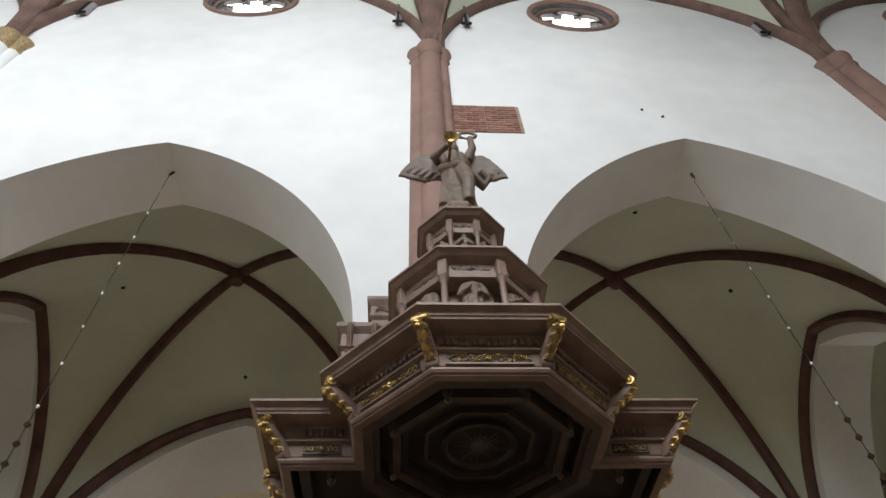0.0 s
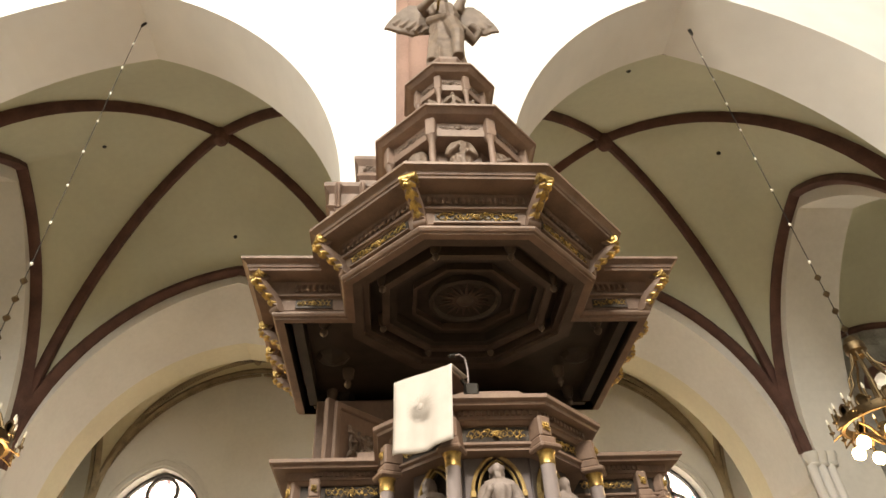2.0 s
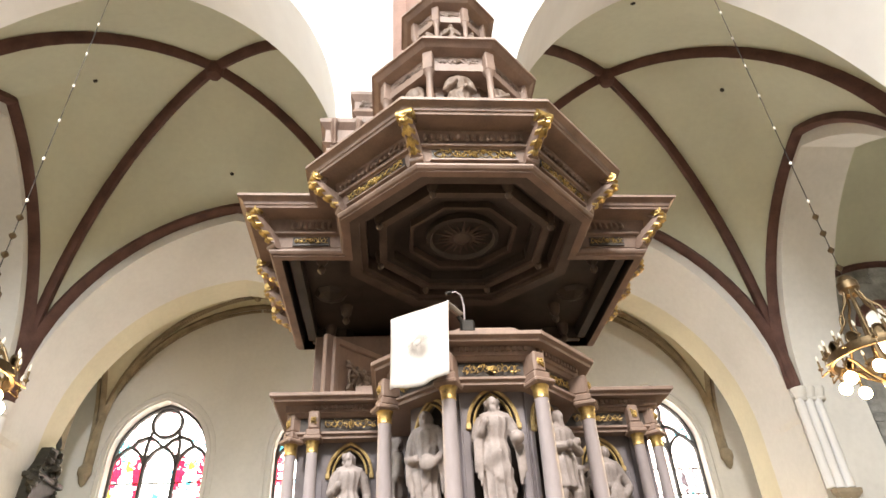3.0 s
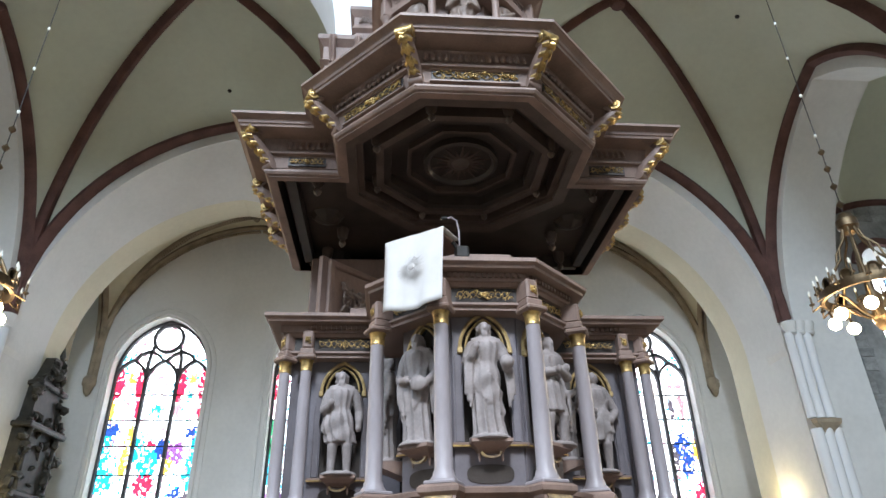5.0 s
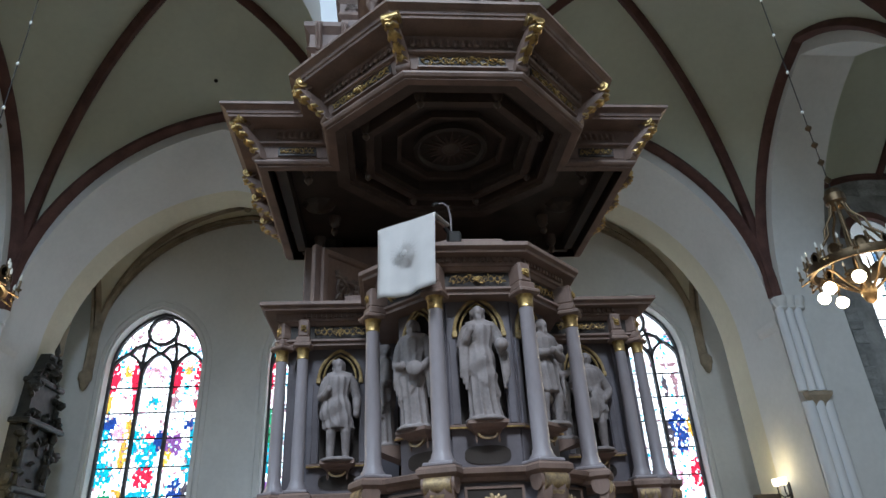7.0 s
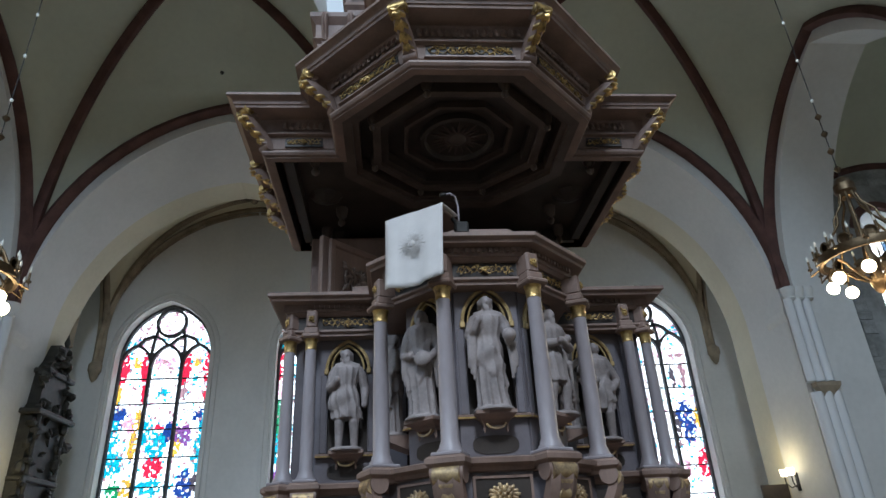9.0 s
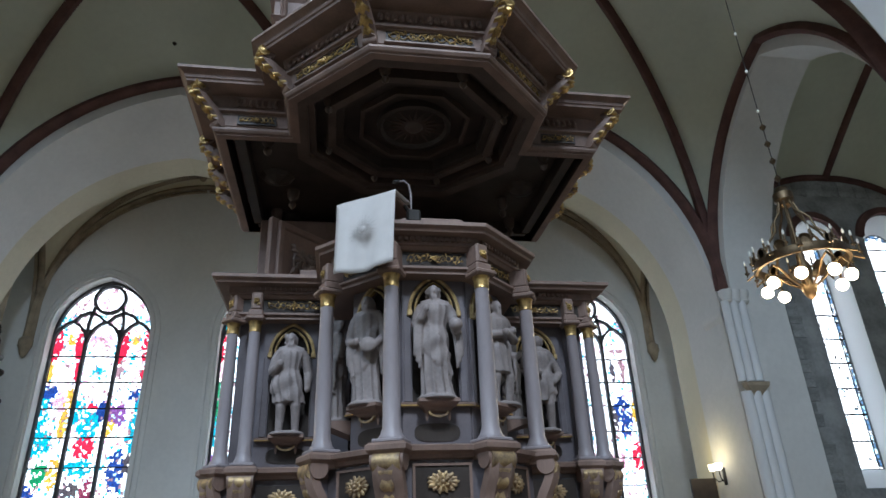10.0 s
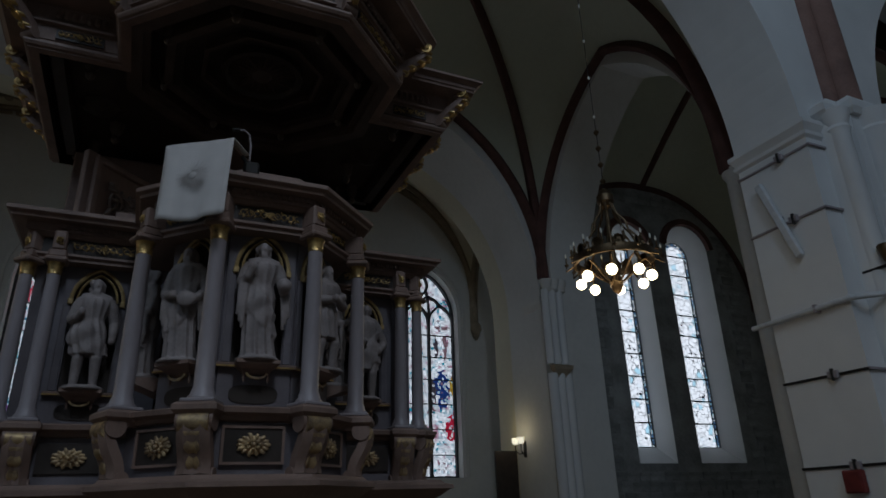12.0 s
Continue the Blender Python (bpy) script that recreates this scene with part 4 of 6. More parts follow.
def garland(bm, width, height, n, seed):
    """Leaves, tendrils and fruit in relief along a frieze, in the plane y = 0."""
    r = random.Random(seed)
    for ph in (0.0, math.pi):
        tube(bm, [(width * (i / 36 - 0.5) * 0.96, -0.005, 0.3 * height * math.sin(i * 0.75 + ph)) for i in range(37)], height * 0.04, 5)
    for i in range(n * 3):
        x = width * ((i + r.random()) / (3 * n) - 0.5) * 0.98
        m = Matrix.Translation((x, -0.006, r.uniform(-0.4, 0.4) * height)) @ Matrix.Rotation(r.uniform(-1.5, 1.5), 4, "Y") @ Matrix.Diagonal((1.0, 0.5, 0.36, 1))
        bmesh.ops.create_icosphere(bm, subdivisions=1, radius=height * r.uniform(0.13, 0.24), matrix=m)
    for k in range(5):
        sphere(bm, (0.16 * height * math.cos(k * 1.257), -0.012, 0.16 * height * math.sin(k * 1.257)), height * 0.12, 6)
    return bm


def rosette(bm, rx, rz, n=14):
    placed(lathe(bm, [(1.0, 0.0), (1.0, 0.008), (0.8, 0.014)], 20), Matrix.Diagonal((rx * 0.8, 1, rz * 0.8, 1)) @ Matrix.Rotation(radians(90), 4, "X"))
    for k in range(n):
        a = 2 * math.pi * k / n
        m = Matrix.Translation((rx * 0.68 * math.cos(a), -0.012, rz * 0.68 * math.sin(a))) @ Matrix.Rotation(-math.atan2(rz * math.sin(a), rx * math.cos(a)), 4, "Y") @ Matrix.Diagonal((1, 0.4, 0.5, 1))
        bmesh.ops.create_icosphere(bm, subdivisions=1, radius=0.36 * rz if k % 2 else 0.44 * rz, matrix=m)
    for k in range(8):
        a = 2 * math.pi * k / 8
        sphere(bm, (rx * 0.35 * math.cos(a), -0.025, rz * 0.35 * math.sin(a)), rz * 0.2, 6)
    sphere(bm, (0, -0.03, 0), rz * 0.24, 8)
    return bm


# ---- pulpit canopy ----
canopy = thing("pulpit_canopy", "carved taupe octagonal sounding board over the pulpit with gilded consoles", "pulpit canopy", (CX, CY, 0))
CAN = (0.96, 1.54, 0.09, 1.8)
part("cornice", moulding(bmesh.new(), CAN, [(0.22, 4.91), (0.225, 4.93), (0.235, 4.935), (0.24, 4.96), (0.25, 4.97), (0.275, 4.985), (0.285, 4.988), (0.285, 5.012), (0.1, 5.035)]), TAUPE, canopy)
part("cove", moulding(bmesh.new(), CAN, [(0.03, 4.79), (0.035, 4.8), (0.055, 4.9), (0.06, 4.9115)], False), TAUPE, canopy, "dark fluted cove")
part("frieze", moulding(bmesh.new(), CAN, [(0.0, 4.655), (0.012, 4.66), (0.03, 4.765), (0.06, 4.77), (0.065, 4.785), (0.04, 4.795)], False), TAUPE, canopy)
part("lower_moulding", moulding(bmesh.new(), CAN, [(-0.06, 4.581), (0.0, 4.58), (0.0, 4.592), (0.018, 4.597), (0.03, 4.615), (0.03, 4.63), (0.012, 4.635), (0.005, 4.658)], False), TAUPE, canopy)
# soffit, rings and pendants are coloured dark to give the underside its shade
part("soffit", moulding(bmesh.new(), (0.9, 1.44, 0.15, 1.8), [(0, 4.74), (0, 4.78)]), DARK_AND_SHADED_WOOD, canopy, "recessed soffit, underside shade in its colour")
part("soffit_rim", moulding(bmesh.new(), CAN, [(-0.055, 4.582), (-0.06, 4.76)], False), DARK_AND_SHADED_WOOD, canopy)
for a0, a1, z0, z1, mt in ((0.83, 0.93, 4.585, 4.75, SHADED_TAUPE), (0.78, 0.83, 4.62, 4.75, SHADED_TAUPE), (0.62, 0.68, 4.62, 4.75, SHADED_TAUPE), (0.56, 0.62, 4.65, 4.75, DARK_AND_SHADED_WOOD), (0.4, 0.43, 4.68, 4.75, SHADED_TAUPE)):
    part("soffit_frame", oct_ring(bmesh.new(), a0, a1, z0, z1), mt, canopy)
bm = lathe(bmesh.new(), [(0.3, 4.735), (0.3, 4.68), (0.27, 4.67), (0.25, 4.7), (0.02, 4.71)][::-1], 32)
part("soffit_disc", bm, DARK_AND_SHADED_WOOD, canopy, "", True)
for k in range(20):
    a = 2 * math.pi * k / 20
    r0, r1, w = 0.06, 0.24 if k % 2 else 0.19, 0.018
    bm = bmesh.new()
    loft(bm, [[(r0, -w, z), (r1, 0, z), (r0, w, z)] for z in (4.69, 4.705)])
    part("sun_ray", placed(bm, Matrix.Rotation(a, 4, "Z")), SHADED_TAUPE, canopy)
part("sun_boss", lathe(bmesh.new(), [(0.01, 4.655), (0.05, 4.665), (0.075, 4.69), (0.075, 4.7)], 16), SHADED_TAUPE, canopy, "", True)
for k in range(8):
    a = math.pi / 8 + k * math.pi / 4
    part("pendant", lathe(bmesh.new(), [(0.005, 4.57), (0.025, 4.59), (0.03, 4.61), (0.018, 4.63), (0.04, 4.66), (0.05, 4.74)], 12, (0.73 * math.cos(a), 0.73 * math.sin(a), 0)), SHADED_TAUPE, canopy, "", True)
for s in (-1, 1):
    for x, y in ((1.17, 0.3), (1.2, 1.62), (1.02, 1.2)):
        part("pendant", lathe(bmesh.new(), [(0.005, 4.54), (0.03, 4.565), (0.035, 4.59), (0.02, 4.62), (0.05, 4.66), (0.06, 4.74)], 12, (s * x, y, 0)), SHADED_TAUPE, canopy, "", True)
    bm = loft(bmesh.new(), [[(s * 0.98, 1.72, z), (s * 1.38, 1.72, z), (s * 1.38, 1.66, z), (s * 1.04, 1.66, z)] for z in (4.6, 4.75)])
    part("soffit_frame", bm, DARK_AND_SHADED_WOOD, canopy)
    part("soffit_frame", box(bmesh.new(), min(s * 1.34, s * 1.42), max(s * 1.34, s * 1.42), 0.2, 1.66, 4.61, 4.75), DARK_AND_SHADED_WOOD, canopy)
    part("soffit_star", lathe(bmesh.new(), [(0.02, 4.66), (0.12, 4.7), (0.16, 4.735)], 8, (s * 1.15, 0.95, 0)), DARK_AND_SHADED_WOOD, canopy)
# faces: turn of the face and half its length
APO = 0.96
faces = [(0, 0.0, APO, 0.36), (45, 0.0, APO, 0.36), (-45, 0.0, APO, 0.36)]
seed = 10
for turn, x, apo, half in faces:
    part("frieze_panel", placed(box(bmesh.new(), -half * 0.83, half * 0.83, -0.006, 0.02, -0.045, 0.045), on_face(turn, apo + 0.022, 4.712)), DARK_AND_SHADED_WOOD, canopy, "dark panel")
    seed += 1
    part("frieze_carving", placed(garland(bmesh.new(), half * 1.62, 0.088, 16, seed), on_face(turn, apo + 0.03, 4.712)), GOLD, canopy, "gilded carved foliage")
    for sgn in (-1, 1):
        part("panel_edge", placed(box(bmesh.new(), -half * 0.86, half * 0.86, -0.018, 0.01, -0.006, 0.006), on_face(turn, apo + 0.022, 4.712 + sgn * 0.05)), TAUPE, canopy)
    n = 15
    for i in range(n):
        xx = (i - (n - 1) / 2) * 2 * half * 0.9 / n * 1.12
        part("flute", placed(box(bmesh.new(), -0.018, 0.018, -0.03, 0.0, -0.042, 0.044, 0.012), on_face(turn, apo + 0.042, 4.845, xx) @ Matrix.Rotation(radians(-18), 4, "X")), TAUPE, canopy)
for s in (-1, 1):
    m = pose(s * 1.24, 0.09 - 0.022, 4.712)
    part("frieze_panel", placed(box(bmesh.new(), -0.15, 0.15, -0.006, 0.02, -0.04, 0.04), m), DARK_AND_SHADED_WOOD, canopy, "dark panel")
    part("frieze_carving", placed(garland(bmesh.new(), 0.28, 0.07, 7, 30 + s), pose(s * 1.24, 0.06, 4.712)), GOLD, canopy, "gilded carved foliage")
    for i in range(7):
        part("flute", placed(box(bmesh.new(), -0.018, 0.018, -0.03, 0.0, -0.042, 0.044, 0.012), pose(s * (1.1 + i * 0.048), 0.046, 4.845) @ Matrix.Rotation(radians(-18), 4, "X")), TAUPE, canopy)


def console(m, scale=1.0, parent=None):
    c = part("console", placed(scroll(bmesh.new(), 0.19 * scale, 0.24, 0.09), m), TAUPE, parent, "scrolled console", True)
    part("gilded_leaf", placed(acanthus(bmesh.new(), 0.19 * scale, 0.24, 0.105), m), GOLD, c, "gilded acanthus leaf", True)


for turn in (22.5, -22.5, 67.5, -67.5):
    console(on_face(turn, 0.96 / math.cos(radians(22.5)) + 0.02, 4.675), 1.0, canopy)
for s in (-1, 1):
    console(pose(s * 1.54, 0.09, 4.675, 0, 0, 45 * s) @ pose(0, -0.02, 0), 1.0, canopy)
    for y in (0.72, 1.15, 1.6):
        console(pose(s * 1.54, y, 4.675, 0, 0, 90 * s) @ pose(0, -0.02, 0), 1.0, canopy)


# ---- tiers of the canopy ----
def tier(nm, a_core, a_base, a_top, z0, z1, col_h, columns_r):
    t = part(nm, oct_loft(bmesh.new(), [(a_base, z0), (a_base, z0 + 0.12), (a_core + 0.03, z0 + 0.16), (a_core, z0 + 0.18), (a_core, z1 - 0.3), (a_top - 0.14, z1 - 0.28), (a_top - 0.13, z1 - 0.22), (a_top - 0.15, z1 - 0.2), (a_top - 0.14, z1 - 0.1), (a_top - 0.06, z1 - 0.07), (a_top - 0.02, z1 - 0.03), (a_top, z1 - 0.025), (a_top, z1), (a_top - 0.1, z1 + 0.02)]), TAUPE, canopy)
    zb, zt = z0 + 0.15, z1 - 0.3
    for k in range(8):
        a = math.pi / 8 + k * math.pi / 4
        x, y = (a_top - 0.14) / 0.924 * math.cos(a), (a_top - 0.14) / 0.924 * math.sin(a)
        part("colonnette", lathe(bmesh.new(), [(columns_r * 1.4, zb - 0.15), (columns_r * 1.4, zb), (columns_r, zb + 0.04), (columns_r * 0.85, zt - 0.06), (columns_r * 1.2, zt - 0.03), (columns_r * 1.5, zt)], 12, (x, y, 0)), TAUPE, t, "", True)
        part("entablature_block", placed(box(bmesh.new(), -columns_r * 1.3, columns_r * 1.3, -columns_r * 1.3, columns_r * 1.3, zt, z1 - 0.08, 0.008), pose(x, y, 0, 0, 0, math.degrees(a))), TAUPE, t)
    w = (a_top - 0.14) * 0.4142
    for turn in (0, 45, -45):
        for q in range(9):
            a = math.pi * (q + 0.5) / 9
            rib = loft(bmesh.new(), [[(0.02 * math.cos(a) + e * 0.012, -o, 0.02 * math.sin(a)), (w * 0.62 * math.cos(a - 0.14 * e), -o * 0.4, w * 0.62 * math.sin(a - 0.14 * e)), (w * 0.68 * math.cos(a), -o * 1.6, w * 0.68 * math.sin(a))] for e, o in ((-1, 0.005), (0, 0.03), (1, 0.005))])
            part("shell_rib", placed(rib, on_face(turn, a_core + 0.012, (zb + zt) / 2 + 0.1)), TAUPE, t)
    for turn in (0, 45, -45, 90, -90):
        part("frieze_carving", placed(garland(bmesh.new(), w * 1.4, 0.08, 8, int(turn) + 100), on_face(turn, a_top - 0.15, z1 - 0.155)), BROWNSTATUE, t, "brown carved foliage")
    return t


tier("lower_tier", 0.46, 0.66, 0.765, 5.03, 6.31, 0.7, 0.035)
tier("upper_tier", 0.26, 0.5, 0.48, 6.32, 7.37, 0.55, 0.028)
# stepped crest behind the tiers, against the pier
for s in (-1, 1):
    prof1 = [(0.0, 5.03), (0.0, 6.6), (0.05, 6.64), (0.02, 6.68), (0.02, 6.85), (0.08, 6.92), (0.08, 6.98), (0.0, 7.0)]
    x0, x1 = 0.3, 1.3
    part("rear_crest", loft(bmesh.new(), [[(s * x0, 0.95 - d, z), (s * (x1 + d), 0.95 - d, z), (s * (x1 + d), 1.79, z), (s * x0, 1.79, z)] for d, z in prof1]), TAUPE, canopy)
    prof2 = [(0.0, 7.0), (0.0, 7.2), (0.04, 7.24), (0.02, 7.3), (0.02, 7.42), (0.07, 7.5), (0.07, 7.55), (0.0, 7.57)]
    part("rear_crest", loft(bmesh.new(), [[(s * 0.2, 1.05 - d, z), (s * (1.0 + d), 1.05 - d, z), (s * (1.0 + d), 1.79, z), (s * 0.2, 1.79, z)] for d, z in prof2]), TAUPE, canopy)
    for x in (1.22, 0.95):
        part("crest_scroll", placed(scroll(bmesh.new(), 0.08, 0.3, 0.07), pose(s * x, 0.94, 6.62)), TAUPE, canopy, "", True)
    part("crest_carving", placed(garland(bmesh.new(), 0.5, 0.12, 9, 55 + s), pose(s * 0.72, 1.02, 7.36)), BROWNSTATUE, canopy)
part("angel_plinth", oct_loft(bmesh.new(), [(0.28, 7.38), (0.28, 7.5), (0.22, 7.55), (0.2, 7.72), (0.24, 7.8), (0.24, 7.84)]), TAUPE, canopy)


# ---- statues: plain shapes ----
def limb(bm, pts, r0, r1):
    n = len(pts) - 1
    tube(bm, pts, [r0 + (r1 - r0) * i / n for i in range(n + 1)], 9)


def robe(bm, h, top, width, folds, rng, sway=0.0, z0=0.0, mantle=0, flare=0.0):
    """A draped body from z0 to top: hem flared, waist drawn in, folds that deepen downward, a mantle slung over one side."""
    rings = []
    n, m = 84, 34
    ph = rng.uniform(0, 6)
    for k in range(m + 1):
        t = k / m
        z = z0 + (top - z0) * t
        zz = z / h
        w = width * (0.95 + flare * (1 - t) ** 2 + 0.16 * math.exp(-((zz - 0.5) / 0.1) ** 2) - 0.12 * math.exp(-((zz - 0.61) / 0.05) ** 2) + 0.16 * math.exp(-((zz - 0.76) / 0.07) ** 2))
        if zz > 0.8:
            w *= max(0.36, 1 - ((zz - 0.8) / 0.045) * 0.6)
        ring = []
        for i in range(n):
            a = 2 * math.pi * i / n
            deep = 0.05 + 0.13 * max(0.0, (0.58 - zz) / 0.58)
            fold = 1 - 2 * abs(math.sin(folds * 0.5 * a + ph + 1.2 * t)) ** 0.7
            f = 1 + deep * fold + 0.03 * math.sin(11 * a + 7 * t + ph)
            if mantle:
                edge = 0.56 + 0.17 * mantle * math.cos(a)
                low = 0.3 + 0.1 * mantle * math.cos(a) + 0.02 * math.sin(5 * a)
                if low < zz < edge:
                    f += 0.13 + 0.055 * math.sin(34 * zz + 3.2 * mantle * math.cos(a) + ph)
            x, y = w * f * math.cos(a), 0.74 * w * f * math.sin(a)
            ring.append((x + sway * math.sin(math.pi * t), y, z))
        rings.append(ring)
    loft(bm, rings)


def figure(name, h, seed, kind, at, turn, mat, label, group="", voxel=0.0075, arms=None, mantle=1, extra=""):
    """A robed or short-coated figure, one mesh, facing -y, standing at its feet."""
    r = random.Random(seed)
    bm = bmesh.new()
    w = 0.114 * h
    sway = r.choice((-1, 1)) * 0.018 * h
    if kind == "long":
        robe(bm, h, 0.85 * h, w, 11, r, sway, 0.015 * h, mantle, 0.22)
    else:
        robe(bm, h, 0.85 * h, w, 12, r, sway, 0.3 * h, mantle, 0.3)
        for sx, k in ((-1, 0.0), (1, 0.03)):
            limb(bm, [(sx * 0.06 * h, 0, 0.4 * h), (sx * 0.068 * h, -(0.02 + k) * h, 0.26 * h), (sx * 0.072 * h, -k * h, 0.15 * h), (sx * 0.075 * h, -0.01 * h, 0.02 * h)], 0.058 * h, 0.034 * h)
            sphere(bm, (sx * 0.07 * h, 0.01 * h, 0.17 * h), 0.044 * h, 8, (0.9, 1, 1.7))
    arms = arms or (((-0.17, -0.02, 0.6), (-0.05, -0.14, 0.66)), ((0.17, -0.02, 0.58), (0.06, -0.14, 0.56)))
    for sx, (el, wr) in zip((-1, 1), arms):
        el, wr = [v * h for v in el], [v * h for v in wr]
        limb(bm, [(sx * 0.105 * h, 0.0, 0.8 * h), (sx * 0.14 * h, 0.0, 0.74 * h), el], 0.049 * h, 0.046 * h)
        mid = ((el[0] + wr[0]) / 2, (el[1] + wr[1]) / 2 - 0.02 * h, (el[2] + wr[2]) / 2 - 0.012 * h)
        limb(bm, [el, mid, wr], 0.047 * h, 0.028 * h)
        sphere(bm, wr, 0.034 * h, 8, (1, 1, 1.2))
        sphere(bm, (sx * 0.062 * h, -0.085 * h, 0.02 * h), 0.04 * h, 8, (0.8, 1.5, 0.55))
        # cloth that hangs from the forearm
        if kind == "long":
            for q in range(3):
                limb(bm, [(mid[0] + sx * 0.02 * h * q, mid[1] + 0.03 * h, mid[2]), (mid[0] * 1.05 + sx * 0.02 * h * q, -0.07 * h, 0.42 * h), (mid[0] * 1.1 + sx * 0.02 * h * q, -0.06 * h, (0.25 + 0.05 * q) * h)], 0.024 * h, 0.014 * h)
    # shoulders and collar
    limb(bm, [(-0.11 * h, 0, 0.8 * h), (0, -0.015 * h, 0.835 * h), (0.11 * h, 0, 0.8 * h)], 0.052 * h, 0.052 * h)
    hx = sway * 0.5
    limb(bm, [(hx, 0, 0.82 * h), (hx, -0.012 * h, 0.9 * h)], 0.046 * h, 0.04 * h)
    sphere(bm, (hx, -0.018 * h, 0.93 * h), 0.056 * h, 14, (0.84, 0.98, 1.22))
    sphere(bm, (hx, 0.016 * h, 0.945 * h), 0.061 * h, 12, (0.96, 0.92, 1.0))
    sphere(bm, (hx, -0.073 * h, 0.928 * h), 0.011 * h, 6, (0.7, 1, 1.7))
    for q in range(22):
        a = q * 0.41 - 0.5
        sphere(bm, (hx + 0.056 * h * math.cos(a), 0.022 * h + 0.042 * h * math.sin(a), (0.885 + 0.085 * r.random()) * h), 0.017 * h, 6, (1, 1, 1.7))
    if kind != "bare" and extra != "smooth":
        for q in range(7):
            sphere(bm, (hx + r.uniform(-0.022, 0.022) * h, -0.058 * h, (0.865 + 0.03 * r.random()) * h), 0.018 * h, 6, (0.8, 0.7, 1.6))
    if extra == "orb":
        sphere(bm, (0.15 * h, -0.15 * h, 0.6 * h), 0.06 * h, 14)
    elif extra == "hat":
        sphere(bm, (0.06 * h, -0.15 * h, 0.5 * h), 0.07 * h, 12, (1.15, 0.45, 1))
    elif extra == "book":
        box(bm, 0.02 * h, 0.12 * h, -0.18 * h, -0.14 * h, 0.56 * h, 0.69 * h)
    lathe(bm, [(0.17 * h, -0.004 * h), (0.17 * h, 0.015 * h), (0.15 * h, 0.03 * h)], 14)
    ob = part(name, bm, mat, None, "", True)
    ob.matrix_basis = pose(*at, 0, 0, turn)
    rm = ob.modifiers.new("fuse", "REMESH")
    rm.mode, rm.voxel_size, rm.use_smooth_shade = "VOXEL", voxel, True
    return tagged(ob, label, "statue", group)


def world_of(turn, apo, x, z):
    """A spot on a basket face, in the world."""
    v = pose(BX, CY, 0) @ pose(0, 0, 0, 0, 0, turn) @ Vector((x, -apo, z))
    return tuple(v)


NICHES = [(0, 0.56, 0.0, 0.135), (-45, 0.56, 0.0, 0.12), (45, 0.56, 0.0, 0.12)]
WINGS = [(-0.92, -1), (0.92, 1)]
FOOT = 2.375
HELD = (((-0.17, -0.03, 0.62), (-0.1, -0.13, 0.74)), ((0.17, -0.03, 0.6), (0.14, -0.12, 0.56)))
WAIST = (((-0.17, -0.01, 0.58), (-0.05, -0.14, 0.54)), ((0.17, -0.02, 0.6), (0.12, -0.14, 0.5)))
CROSSED = (((-0.17, -0.04, 0.63), (0.06, -0.15, 0.68)), ((0.17, -0.04, 0.63), (-0.04, -0.16, 0.65)))
HANGING = (((-0.17, 0.0, 0.6), (-0.1, -0.12, 0.66)), ((0.175, 0.02, 0.6), (0.17, -0.03, 0.44)))
HIP = (((-0.16, -0.02, 0.6), (-0.04, -0.13, 0.58)), ((0.21, 0.02, 0.6), (0.13, -0.07, 0.5)))
GROUP = "statues round the pulpit"
figure("statue", 0.722, 3, "long", world_of(0, 0.55, 0.0, FOOT), 0, STATUE, "pale stone-coloured robed statue holding an orb in a niche", GROUP, 0.006, HELD, -1, "orb")
figure("statue", 0.705, 4, "long", world_of(-45, 0.55, -0.02, FOOT), -25, STATUE, "pale bearded robed statue holding a round hat", GROUP, 0.006, WAIST, 1, "hat")
figure("statue", 0.705, 8, "short", world_of(45, 0.55, 0.075, FOOT), 30, STATUE, "pale statue in a short coat with crossed arms", GROUP, 0.006, CROSSED, 0)
figure("statue", 0.73, 10, "short", (BX - 0.92, CY + 0.345, FOOT - 0.05), 5, STATUE, "pale statue in a knee-length tunic and mantle", GROUP, 0.006, HANGING, -1)
figure("statue", 0.73, 11, "short", (BX + 0.92, CY + 0.345, FOOT - 0.05), 0, STATUE, "pale statue with one hand on the hip", GROUP, 0.006, HIP, 1, "smooth")
for i, turn in enumerate((0, 45, -45)):
    v = pose(CX, CY, 0) @ on_face(turn, 0.55, 5.42)
    figure("tier_statue", 0.7, 20 + i, "bare", tuple(v.translation), turn, BROWNSTATUE, "small statue between the canopy colonnettes", "statues on the canopy", 0.012)
    v = pose(CX, CY, 0) @ on_face(turn, 0.31, 6.62)
    figure("tier_statue", 0.46, 30 + i, "bare", tuple(v.translation), turn, BROWNSTATUE, "small brown statue between the upper colonnettes", "statues on the canopy", 0.01)


figure("statue", 0.7, 5, "long", (BX - 0.6, CY + 0.02, FOOT - 0.03), -70, STATUE, "pale robed statue on the pulpit's side face", "statues round the pulpit")
figure("statue", 0.7, 7, "long", (BX + 0.6, CY + 0.02, FOOT - 0.03), 70, STATUE, "pale robed statue on the pulpit's side face", "statues round the pulpit")


